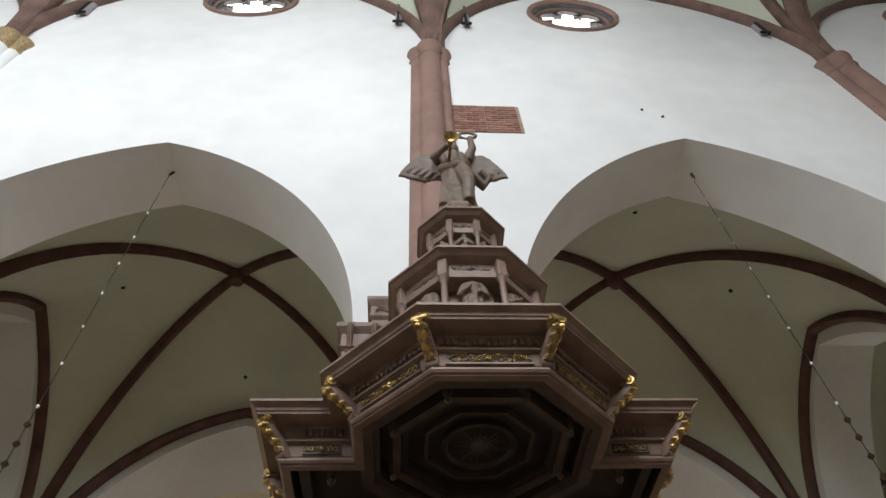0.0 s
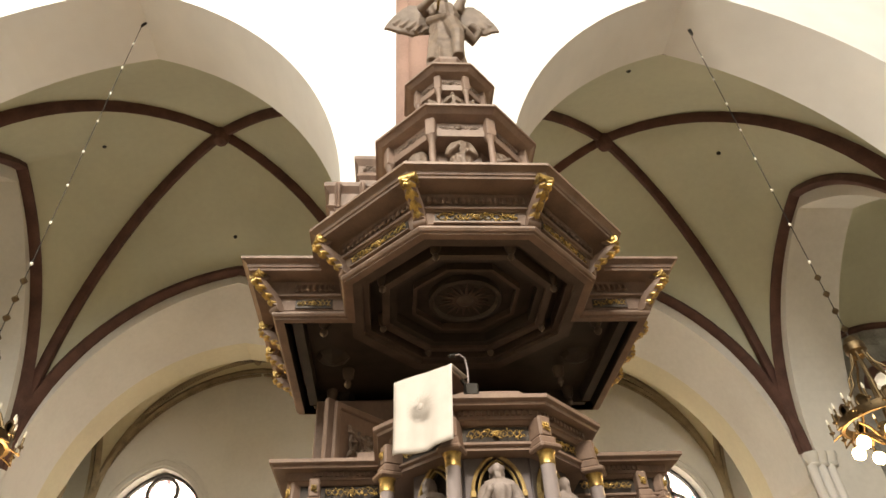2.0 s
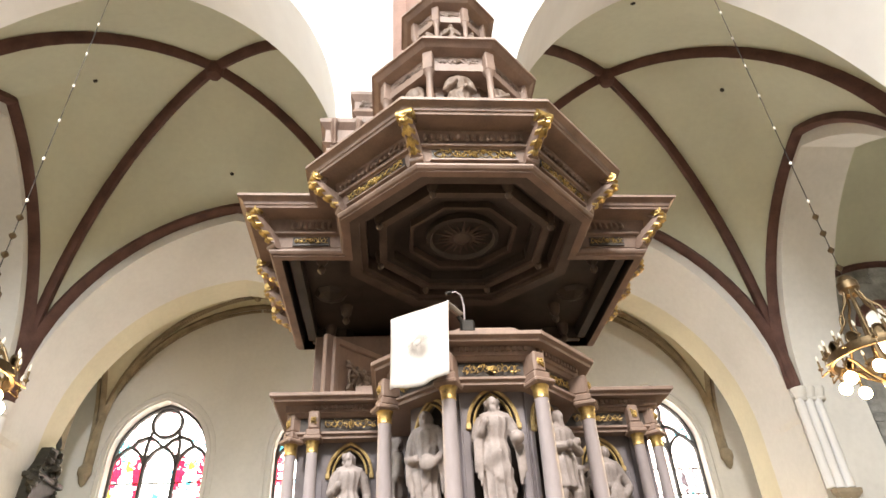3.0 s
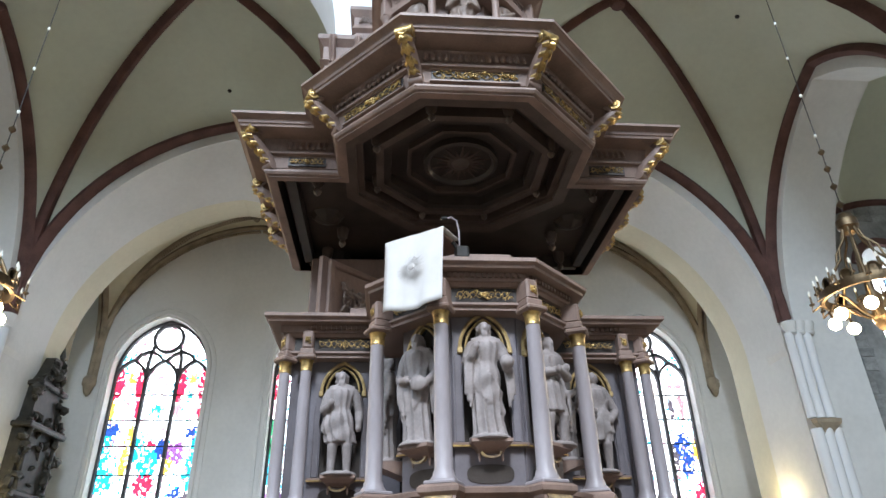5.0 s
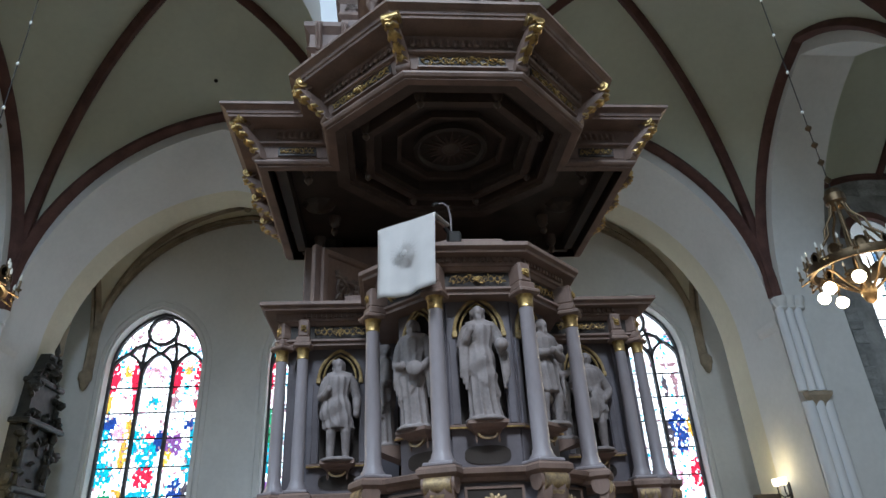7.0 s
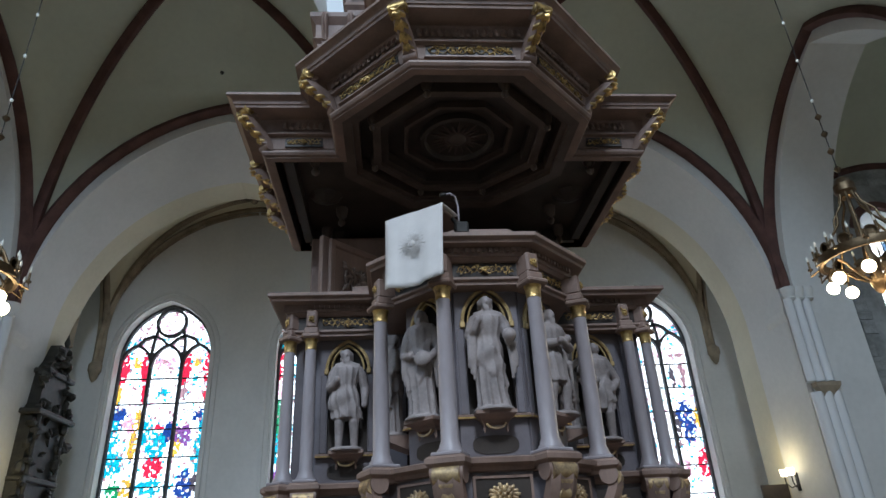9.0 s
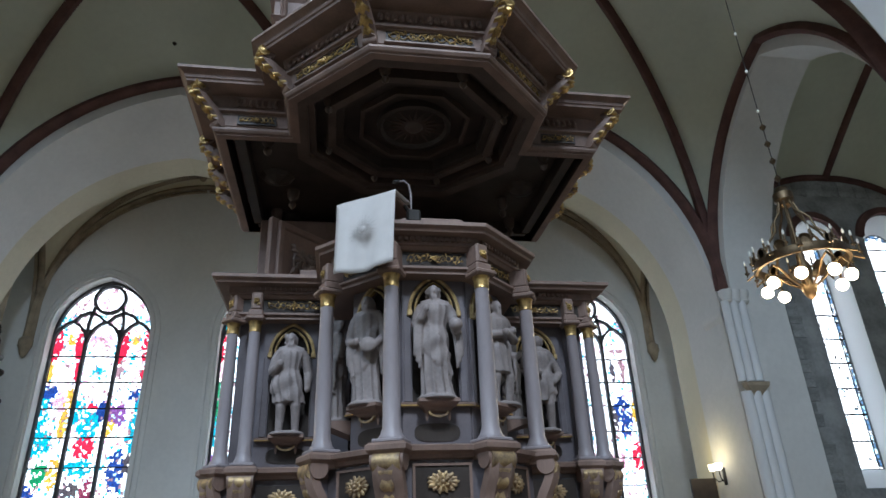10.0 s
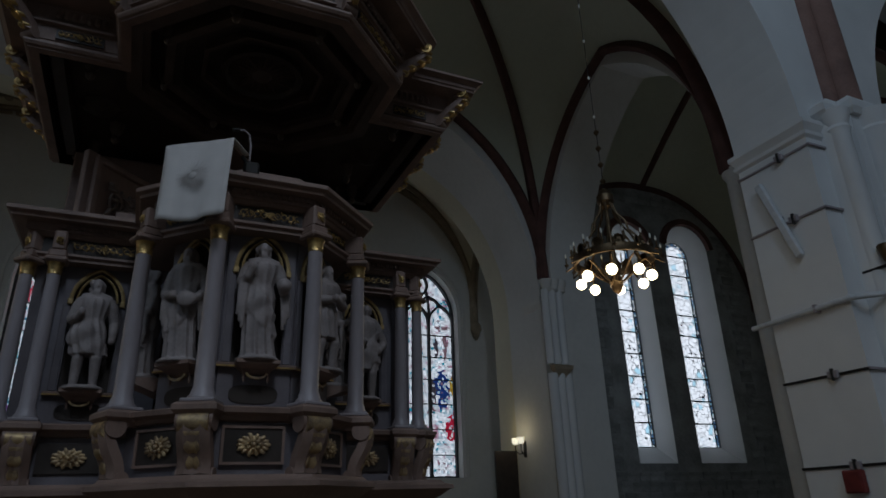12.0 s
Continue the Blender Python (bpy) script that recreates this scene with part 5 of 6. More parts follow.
def angel():
    """The crowning winged figure with a raised wreath."""
    h = 1.68
    r = random.Random(2)
    bm = bmesh.new()
    robe(bm, h, 0.82 * h, 0.105 * h, 9, r, 0.03, 0.0, 1, 0.35)
    limb(bm, [(-0.06 * h, 0, 0.3 * h), (-0.1 * h, -0.05 * h, 0.05 * h)], 0.06 * h, 0.04 * h)
    sphere(bm, (0.0, -0.02 * h, 0.9 * h), 0.06 * h, 12, (0.9, 1, 1.15))
    sphere(bm, (0.0, 0.02 * h, 0.91 * h), 0.065 * h, 10)
    limb(bm, [(0.11 * h, 0, 0.78 * h), (0.16 * h, -0.04 * h, 0.9 * h), (0.15 * h, -0.05 * h, 1.06 * h)], 0.045 * h, 0.025 * h)
    limb(bm, [(-0.11 * h, 0, 0.78 * h), (-0.16 * h, -0.08 * h, 0.68 * h), (-0.05 * h, -0.17 * h, 0.72 * h)], 0.045 * h, 0.025 * h)
    limb(bm, [(-0.1 * h, -0.02 * h, 0.6 * h), (0.02 * h, -0.13 * h, 0.5 * h), (0.14 * h, -0.06 * h, 0.42 * h)], 0.04 * h, 0.03 * h)
    limb(bm, [(0.05 * h, -0.09 * h, 0.48 * h), (0.08 * h, -0.14 * h, 0.25 * h), (0.07 * h, -0.12 * h, 0.02 * h)], 0.06 * h, 0.04 * h)
    limb(bm, [(0.1 * h, -0.05 * h, 0.5 * h), (0.22 * h, 0.02 * h, 0.42 * h), (0.26 * h, 0, 0.5 * h), (0.2 * h, -0.03 * h, 0.56 * h)], 0.04 * h, 0.03 * h)
    for i in range(26):
        a = 2 * math.pi * i / 26
        sphere(bm, (0.13 * h + 0.07 * h * math.cos(a), -0.05 * h, 1.1 * h + 0.05 * h * math.sin(a)), 0.013 * h * r.uniform(0.8, 1.5), 6)
    for s in (-1, 1):
        pts = [(0.04, 0.72), (0.1, 0.8), (0.17, 0.86), (0.24, 0.865), (0.3, 0.82), (0.36, 0.74), (0.41, 0.66), (0.43, 0.61), (0.38, 0.615), (0.33, 0.6), (0.28, 0.6), (0.22, 0.585), (0.16, 0.6), (0.1, 0.6), (0.04, 0.6)]
        ring = [(s * x * h, z * h) for x, z in pts]
        rings = []
        for o in (-0.018, 0.018):
            rings.append([(x, 0.07 * h - 0.3 * (z - 0.66 * h) - 0.35 * (abs(x) - 0.2 * h) ** 2 + o, z) for x, z in ring])
        loft(bm, rings)
        for k in range(5):
            x1, z1 = 0.36 - 0.05 * k, 0.66 - 0.018 * k
            y1 = 0.07 * h - 0.3 * (z1 - 0.66) * h - 0.04
            limb(bm, [(s * 0.06 * h, 0.03 * h, (0.7 - 0.02 * k) * h), (s * x1 * 0.7 * h, y1 - 0.01, (0.8 - 0.04 * k) * h), (s * x1 * h, y1, z1 * h)], 0.014 * h, 0.016 * h)
    ob = part("angel_statue", bm, BROWNSTATUE, None, "", True)
    ob.matrix_basis = pose(CX, CY - 0.02, 7.84)
    rm = ob.modifiers.new("fuse", "REMESH")
    rm.mode, rm.voxel_size, rm.use_smooth_shade = "VOXEL", 0.013, True
    tagged(ob, "brown winged statue raising a wreath on top of the canopy", "statue")
    tr = thing("trumpet", "gilded trumpet held by the winged statue", "trumpet", (CX - 0.06, CY - 0.1, 9.0))
    part("bell", placed(lathe(bmesh.new(), [(0.015, 0.0), (0.02, 0.25), (0.05, 0.36), (0.1, 0.4), (0.1, 0.41), (0.03, 0.34)], 18), Matrix.Rotation(radians(102), 4, "X")), GOLD, tr, "", True)


angel()

# ---- pulpit basket ----
basket = thing("pulpit", "grey and taupe carved wooden pulpit with columns, niches and gilding", "pulpit", (BX, CY, 0))
BAS = (0.62, 1.36, 0.31, 1.8)
part("body", moulding(bmesh.new(), (0.44, 1.2, 0.48, 1.8), [(0, 1.72), (0, 3.2)]), DARK_AND_SHADED_WOOD, basket, "dark niche backs")
part("architrave", moulding(bmesh.new(), BAS, [(-0.05, 3.15), (0.0, 3.15), (0.0, 3.17), (0.02, 3.18), (0.02, 3.195), (-0.02, 3.2)]), TAUPE, basket)
part("frieze", moulding(bmesh.new(), BAS, [(-0.02, 3.2), (-0.02, 3.31)], False), DARK_AND_SHADED_WOOD, basket, "dark frieze")
part("cornice", moulding(bmesh.new(), BAS, [(-0.03, 3.305), (0.0, 3.31), (0.015, 3.33), (0.03, 3.335), (0.03, 3.385), (0.035, 3.39), (0.11, 3.392), (0.115, 3.41), (0.135, 3.42), (0.14, 3.425), (0.14, 3.45), (0.1, 3.46), (0.0, 3.462)]), TAUPE, basket)
part("parapet_top", moulding(bmesh.new(), (0.5, 0.9, 0.45, 1.8), [(0.0, 3.46), (0.0, 3.6), (-0.03, 3.62)]), TAUPE, basket)
part("ledge", moulding(bmesh.new(), BAS, [(-0.02, 2.03), (0.03, 2.04), (0.04, 2.06), (0.08, 2.075), (0.085, 2.1), (0.03, 2.115), (-0.1, 2.12)]), TAUPE, basket)
part("pedestal_band", moulding(bmesh.new(), BAS, [(0.0, 1.76), (0.0, 2.035)], False), GREYPAINT, basket)
part("base_moulding", moulding(bmesh.new(), BAS, [(0.06, 1.64), (0.1, 1.66), (0.15, 1.7), (0.17, 1.705), (0.17, 1.73), (0.12, 1.745), (0.1, 1.765), (0.0, 1.77)]), TAUPE, basket)
part("corbel", moulding(bmesh.new(), BAS, [(-0.4, 0.0), (-0.4, 0.9), (-0.25, 1.25), (-0.05, 1.5), (0.06, 1.64)]), TAUPE, basket)
part("back_panel", box(bmesh.new(), -1.38, 0.8, 1.55, 1.8, 3.46, 4.6, 0.01), TAUPE, basket)
for s in (-1,):
    fr = part("back_panel_frame", box(bmesh.new(), min(s * 0.55, s * 1.2), max(s * 0.55, s * 1.2), 1.5, 1.56, 3.5, 4.25, 0.02), TAUPE, basket)
    part("inset", box(bmesh.new(), min(s * 0.63, s * 1.12), max(s * 0.63, s * 1.12), 1.47, 1.53, 3.58, 4.15, 0.015), DARK_AND_SHADED_WOOD, fr)


def niche_panel(m, half, arch_half, z_foot, z_spring, rise, z_top):
    """A grey front panel pierced by a pointed niche, with gilded arch, console and dark oval."""
    holes = [(0.0, arch_half, lambda u: z_foot, lambda u: z_spring + pointed(arch_half, rise, u))]
    p = part("niche_panel", placed(pierced_wall(bmesh.new(), -half, half, 2.12, z_top, 0.0, 0.07, holes), m), GREYPAINT, basket)
    for a, w in ((arch_half + 0.012, 0.022), (arch_half - 0.024, 0.014)):
        part("gilded_arch", placed(bar(bmesh.new(), [(u, -0.008, z_spring + pointed(a, rise + a - arch_half, u)) for u in arch_points(a, rise, 10)], (0, -1, 0), [(-w / 2, -0.012), (w / 2, -0.012), (w / 2, 0.008), (0, 0.014), (-w / 2, 0.008)]), m), OCHRE, p, "gilded pointed arch")
    for s in (-1, 1):
        part("arch_stop", placed(box(bmesh.new(), s * (arch_half + 0.012) - 0.016, s * (arch_half + 0.012) + 0.016, -0.03, 0.0, z_spring - 0.035, z_spring + 0.004, 0.005), m), OCHRE, p)
        part("jamb_strip", placed(box(bmesh.new(), s * (arch_half + 0.028) - 0.022, s * (arch_half + 0.028) + 0.022, -0.014, 0.0, z_foot, z_spring - 0.035, 0.004), m), GREYPAINT, p)
    part("sill_bar", placed(box(bmesh.new(), -arch_half - 0.075, arch_half + 0.075, -0.035, 0.0, z_foot - 0.03, z_foot - 0.005, 0.004), m), TAUPE, p)
    part("gilded_line", placed(box(bmesh.new(), -arch_half - 0.075, arch_half + 0.075, -0.039, -0.036, z_foot - 0.03, z_foot - 0.02), m), GOLD, p)
    part("foot_console", placed(loft(bmesh.new(), [[(-w, 0, z), (w, 0, z), (w, -d, z), (-w, -d, z)] for w, d, z in ((0.075, 0.06, z_foot - 0.065), (0.085, 0.08, z_foot - 0.045), (0.1, 0.105, z_foot - 0.035), (0.118, 0.13, z_foot - 0.02), (0.118, 0.13, z_foot))]), m), TAUPE, p, "small moulded console")
    part("console_swag", placed(bar(bmesh.new(), [(0.055 * math.cos(a), -0.07, z_foot - 0.065 + 0.03 * math.sin(a)) for a in (math.pi + math.pi * q / 10 for q in range(11))], (0, -1, 0), [(-0.006, -0.01), (0.006, -0.01), (0.006, 0.01), (-0.006, 0.01)]), m), GILT, p, "gilded swag")
    for s in (-1, 1):
        part("console_drop", placed(lathe(bmesh.new(), [(0.004, -0.05), (0.009, -0.03), (0.006, -0.01), (0.01, 0.0)], 8, (s * 0.066, -0.05, z_foot - 0.065)), m), TAUPE, p, "", True)
    ring = []
    for k in range(24):
        a = 2 * math.pi * k / 24
        ring.append((0.135 * math.copysign(abs(math.cos(a)) ** 0.6, math.cos(a)), 2.2 + 0.052 * math.copysign(abs(math.sin(a)) ** 0.75, math.sin(a))))
    part("oval_panel", placed(loft(bmesh.new(), [[(x, y, z) for x, z in ring] for y in (-0.006, 0.01)]), m), DARK_AND_SHADED_WOOD, p, "dark oval panel")
    return p


for turn in (0, -45, 45):
    niche_panel(on_face(turn, 0.5, 0.0), 0.2, 0.142, FOOT, 2.94, 0.215, 3.19)
for x, s in WINGS:
    niche_panel(pose(x, 0.41, 0), 0.24, 0.142, FOOT - 0.05, 2.92, 0.205, 3.16)
    part("side_panel", box(bmesh.new(), min(s * 1.16, s * 1.3), max(s * 1.16, s * 1.3), 0.4, 1.8, 2.12, 3.16), GREYPAINT, basket)
    part("inner_pier", box(bmesh.new(), min(s * 0.5, s * 0.69), max(s * 0.5, s * 0.69), 0.3, 0.5, 2.12, 3.16), GREYPAINT, basket)

for s in (-1, 1):
    part("foot_console", loft(bmesh.new(), [[(s * 0.44, -0.1, z), (s * (0.44 + d), -0.1, z), (s * (0.44 + d), 0.14, z), (s * 0.44, 0.14, z)] for d, z in ((0.06, FOOT - 0.12), (0.18, FOOT - 0.07), (0.28, FOOT - 0.05), (0.28, FOOT - 0.032))]), TAUPE, basket, "small moulded console")
    if s > 0:
        continue
    # framed panel that closes the back of the pulpit
    m = pose(s * 0.83, 1.0, 0, 0, 0, -45 * s)
    pn = part("rear_panel", placed(box(bmesh.new(), -0.48, 0.48, 0.0, 0.05, 3.46, 4.18, 0.006), m), TAUPE, basket)
    part("inset", placed(box(bmesh.new(), -0.36, 0.36, -0.008, 0.004, 3.58, 4.1), m), TAUPE, pn)
    for a, b, c, d in ((-0.4, 0.4, 4.1, 4.16), (-0.4, 0.4, 3.52, 3.58), (-0.42, -0.36, 3.52, 4.16), (0.36, 0.42, 3.52, 4.16)):
        part("panel_frame", placed(box(bmesh.new(), a, b, -0.035, 0.002, c, d, 0.01), m), TAUPE, pn)
    part("panel_carving", placed(garland(bmesh.new(), 0.5, 0.3, 12, 70 + s), m @ pose(0, -0.012, 3.85)), BROWNSTATUE, pn, "brown carved foliage")
COLS = [(-0.28, -0.665, 0), (0.28, -0.665, 0), (-0.665, -0.28, -67), (0.665, -0.28, 67), (-1.18, 0.27, 0), (1.18, 0.27, 0), (-1.34, 0.33, -45), (1.34, 0.33, 45)]
for i, (x, y, turn) in enumerate(COLS):
    k = 0.88 if i < 4 else 0.78
    m = pose(x, y, 0, 0, 0, math.degrees(math.atan2(x, -y)) if i < 4 else turn)
    col = part("column", lathe(bmesh.new(), [(0.085 * k, 2.135), (0.085 * k, 2.15), (0.07 * k, 2.165), (0.066 * k, 2.185), (0.058 * k, 2.2), (0.057 * k, 2.5), (0.049 * k, 3.02), (0.052 * k, 3.035)], 22, (x, y, 0)), COLUMN, basket, "pale grey smooth column", True)
    cap = [(0.05 * k, 3.03), (0.055 * k, 3.035), (0.052 * k, 3.045), (0.055 * k, 3.09), (0.062 * k, 3.105), (0.066 * k, 3.112)]
    part("capital", lathe(bmesh.new(), cap, 20, (x, y, 0)), GOLD, col, "gilded capital", True)
    part("abacus", placed(box(bmesh.new(), -0.085 * k, 0.085 * k, -0.085 * k, 0.085 * k, 3.112, 3.15, 0.012), m), TAUPE, col)
    part("plinth", placed(box(bmesh.new(), -0.1 * k, 0.1 * k, -0.1 * k, 0.1 * k, 2.115, 2.137, 0.006), m), COLUMN, col)
    blk = part("entablature_block", placed(box(bmesh.new(), -0.066 * k, 0.066 * k, -0.05 * k, 0.1, 3.15, 3.2, 0.008), m), TAUPE, basket)
    part("upper_block", placed(box(bmesh.new(), -0.05 * k, 0.05 * k, -0.04 * k, 0.1, 3.2, 3.335, 0.012), m), TAUPE, blk)
    part("gilded_bud", placed(garland(bmesh.new(), 0.05 * k, 0.07, 2, 400 + i), m @ pose(0, -0.04 * k, 3.265)), GOLD, blk)
    part("ledge_block", placed(loft(bmesh.new(), [[(-w * k, 0.1, z), (w * k, 0.1, z), (w * k, -w * k, z), (-w * k, -w * k, z)] for w, z in ((0.09, 2.03), (0.1, 2.05), (0.125, 2.07), (0.13, 2.075), (0.13, 2.1), (0.11, 2.115))]), m), TAUPE, basket)
    sc = part("mask_console", placed(scroll(bmesh.new(), 0.075 * k, 0.26, 0.19 * k), m @ pose(0, 0.0, 1.765)), TAUPE, basket, "scrolled console", True)
    part("gilded_leaf", placed(acanthus(bmesh.new(), 0.07 * k, 0.25, 0.15 * k, 3), m @ pose(0, 0.012, 1.77)), GILT, sc, "worn gilded acanthus", True)

for turn in (0, -45, 45):
    part("frieze_carving", placed(garland(bmesh.new(), 0.36, 0.07, 10, 200 + turn), on_face(turn, 0.615, 3.255)), GOLD, basket, "gilded leaf garland")
    pn = part("pedestal_panel", placed(box(bmesh.new(), -0.15, 0.15, -0.012, 0.01, 1.83, 2.0), on_face(turn, 0.625, 0)), DARK_AND_SHADED_WOOD, basket, "dark sunk panel")
    part("cartouche", placed(rosette(bmesh.new(), 0.1, 0.06), on_face(turn, 0.638, 1.915)), GILT, pn, "gilded cartouche", True)
    for sgn, a, b, c, d in ((1, -0.165, 0.165, 2.0, 2.014), (1, -0.165, 0.165, 1.816, 1.83), (1, -0.165, -0.15, 1.83, 2.0), (1, 0.15, 0.165, 1.83, 2.0)):
        part("panel_edge", placed(box(bmesh.new(), a, b, -0.02, 0.01, c, d), on_face(turn, 0.625, 0)), TAUPE, pn)
for turn in (0, -45, 45):
    for i in range(13):
        part("dentil", placed(box(bmesh.new(), -0.011, 0.011, -0.022, 0.0, -0.014, 0.014), on_face(turn, 0.65, 3.37, (i - 6) * 0.037)), TAUPE, basket)
for x, s in WINGS:
    for i in range(15):
        part("dentil", placed(box(bmesh.new(), -0.011, 0.011, -0.022, 0.0, -0.014, 0.014), pose(x + (i - 7) * 0.037, 0.28, 3.37)), TAUPE, basket)
for x, s in WINGS:
    part("frieze_carving", placed(garland(bmesh.new(), 0.38, 0.07, 10, 300 + s), pose(x, 0.31, 3.255)), GOLD, basket, "gilded leaf garland")
    pn = part("pedestal_panel", placed(box(bmesh.new(), -0.17, 0.17, -0.012, 0.01, 1.83, 2.0), pose(x, 0.305, 0)), DARK_AND_SHADED_WOOD, basket, "dark sunk panel")
    part("cartouche", placed(rosette(bmesh.new(), 0.11, 0.06), pose(x, 0.29, 1.915)), GILT, pn, "gilded cartouche", True)

# ---- cloth and microphone on the pulpit ----
desk = thing("book_rest", "sloping taupe book rest on the pulpit rim under the cloth", "book rest", (0.13, 3.58, 3.6), turn=-33.5)
part("board", box(bmesh.new(), -0.2, 0.2, 0.0, 0.3, -0.03, -0.008, 0.006), TAUPE, desk)
part("post", box(bmesh.new(), -0.05, 0.05, 0.1, 0.22, -0.15, -0.03), TAUPE, desk)
cloth = thing("parament", "white pulpit cloth with a grey embroidered sunburst hanging over the rim", "cloth", (0.13, 3.57, 3.6), turn=-33.5)
bm = bmesh.new()
rows_ = []
for j in range(19):
    t = j / 18
    row = []
    for i in range(15):
        u = i / 14 - 0.5
        wav = 0.012 * math.sin(u * 9 + 2 * t) * t + 0.006 * math.sin(u * 21) * t
        if j < 4:
            row.append((u * 0.43, 0.2 - 0.05 * j, 0.004))
        else:
            tt = (j - 4) / 14
            row.append((u * 0.43 * (1 - 0.04 * tt), -0.004 - 0.02 * tt + wav, -0.5 * tt + 0.004 - 0.012 * tt * math.cos(u * 6)))
    rows_.append(row)
loft(bm, rows_, closed=False, caps=False)
fabric = part("fabric", bm, CLOTH, cloth, "", True)
sd = fabric.modifiers.new("thickness", "SOLIDIFY")
sd.thickness = 0.004
THREAD = material("grey_thread", (0.50, 0.47, 0.45), 0.7, grain=20, fine=120, vary=0.1, bump=0.2)
bm = bmesh.new()
for k in range(44):
    a = 2 * math.pi * k / 44
    r1 = 0.1 if k % 2 else 0.072
    ca, sa = math.cos(a), math.sin(a)
    loft(bm, [[(0.026 * ca - 0.0016 * sa, y, 0.026 * sa + 0.0016 * ca), (r1 * ca, y, r1 * sa), (0.026 * ca + 0.0016 * sa, y, 0.026 * sa - 0.0016 * ca)] for y in (-0.003, 0.0)])
bmesh.ops.translate(bm, verts=bm.verts, vec=(0.0, -0.036, -0.235))
part("embroidery", bm, THREAD, cloth, "grey embroidered rays")
part("emblem", placed(lathe(bmesh.new(), [(0.02, 0), (0.018, 0.006), (0.008, 0.008)], 14), pose(0, -0.034, -0.235, 90)), THREAD, cloth)
mic = thing("microphone", "thin gooseneck microphone clamped on the pulpit rim", "microphone", (0.42, 3.62, 3.462))
part("neck", tube(bmesh.new(), [(0, 0, 0.06), (0.0, -0.01, 0.2), (-0.015, -0.02, 0.27), (-0.05, -0.03, 0.29), (-0.085, -0.04, 0.275)], 0.006, 8), COLUMN, mic, "", True)
part("capsule", tube(bmesh.new(), [(-0.08, -0.04, 0.278), (-0.115, -0.05, 0.265)], 0.012, 10), IRON, mic, "", True)
part("clamp", box(bmesh.new(), -0.03, 0.06, -0.03, 0.05, 0.0, 0.09, 0.012), IRON, mic)
part("clamp_arm", tube(bmesh.new(), [(-0.05, -0.02, 0.12), (0.0, 0, 0.06), (0.06, 0.0, 0.03)], 0.012, 8), IRON, mic, "", True)


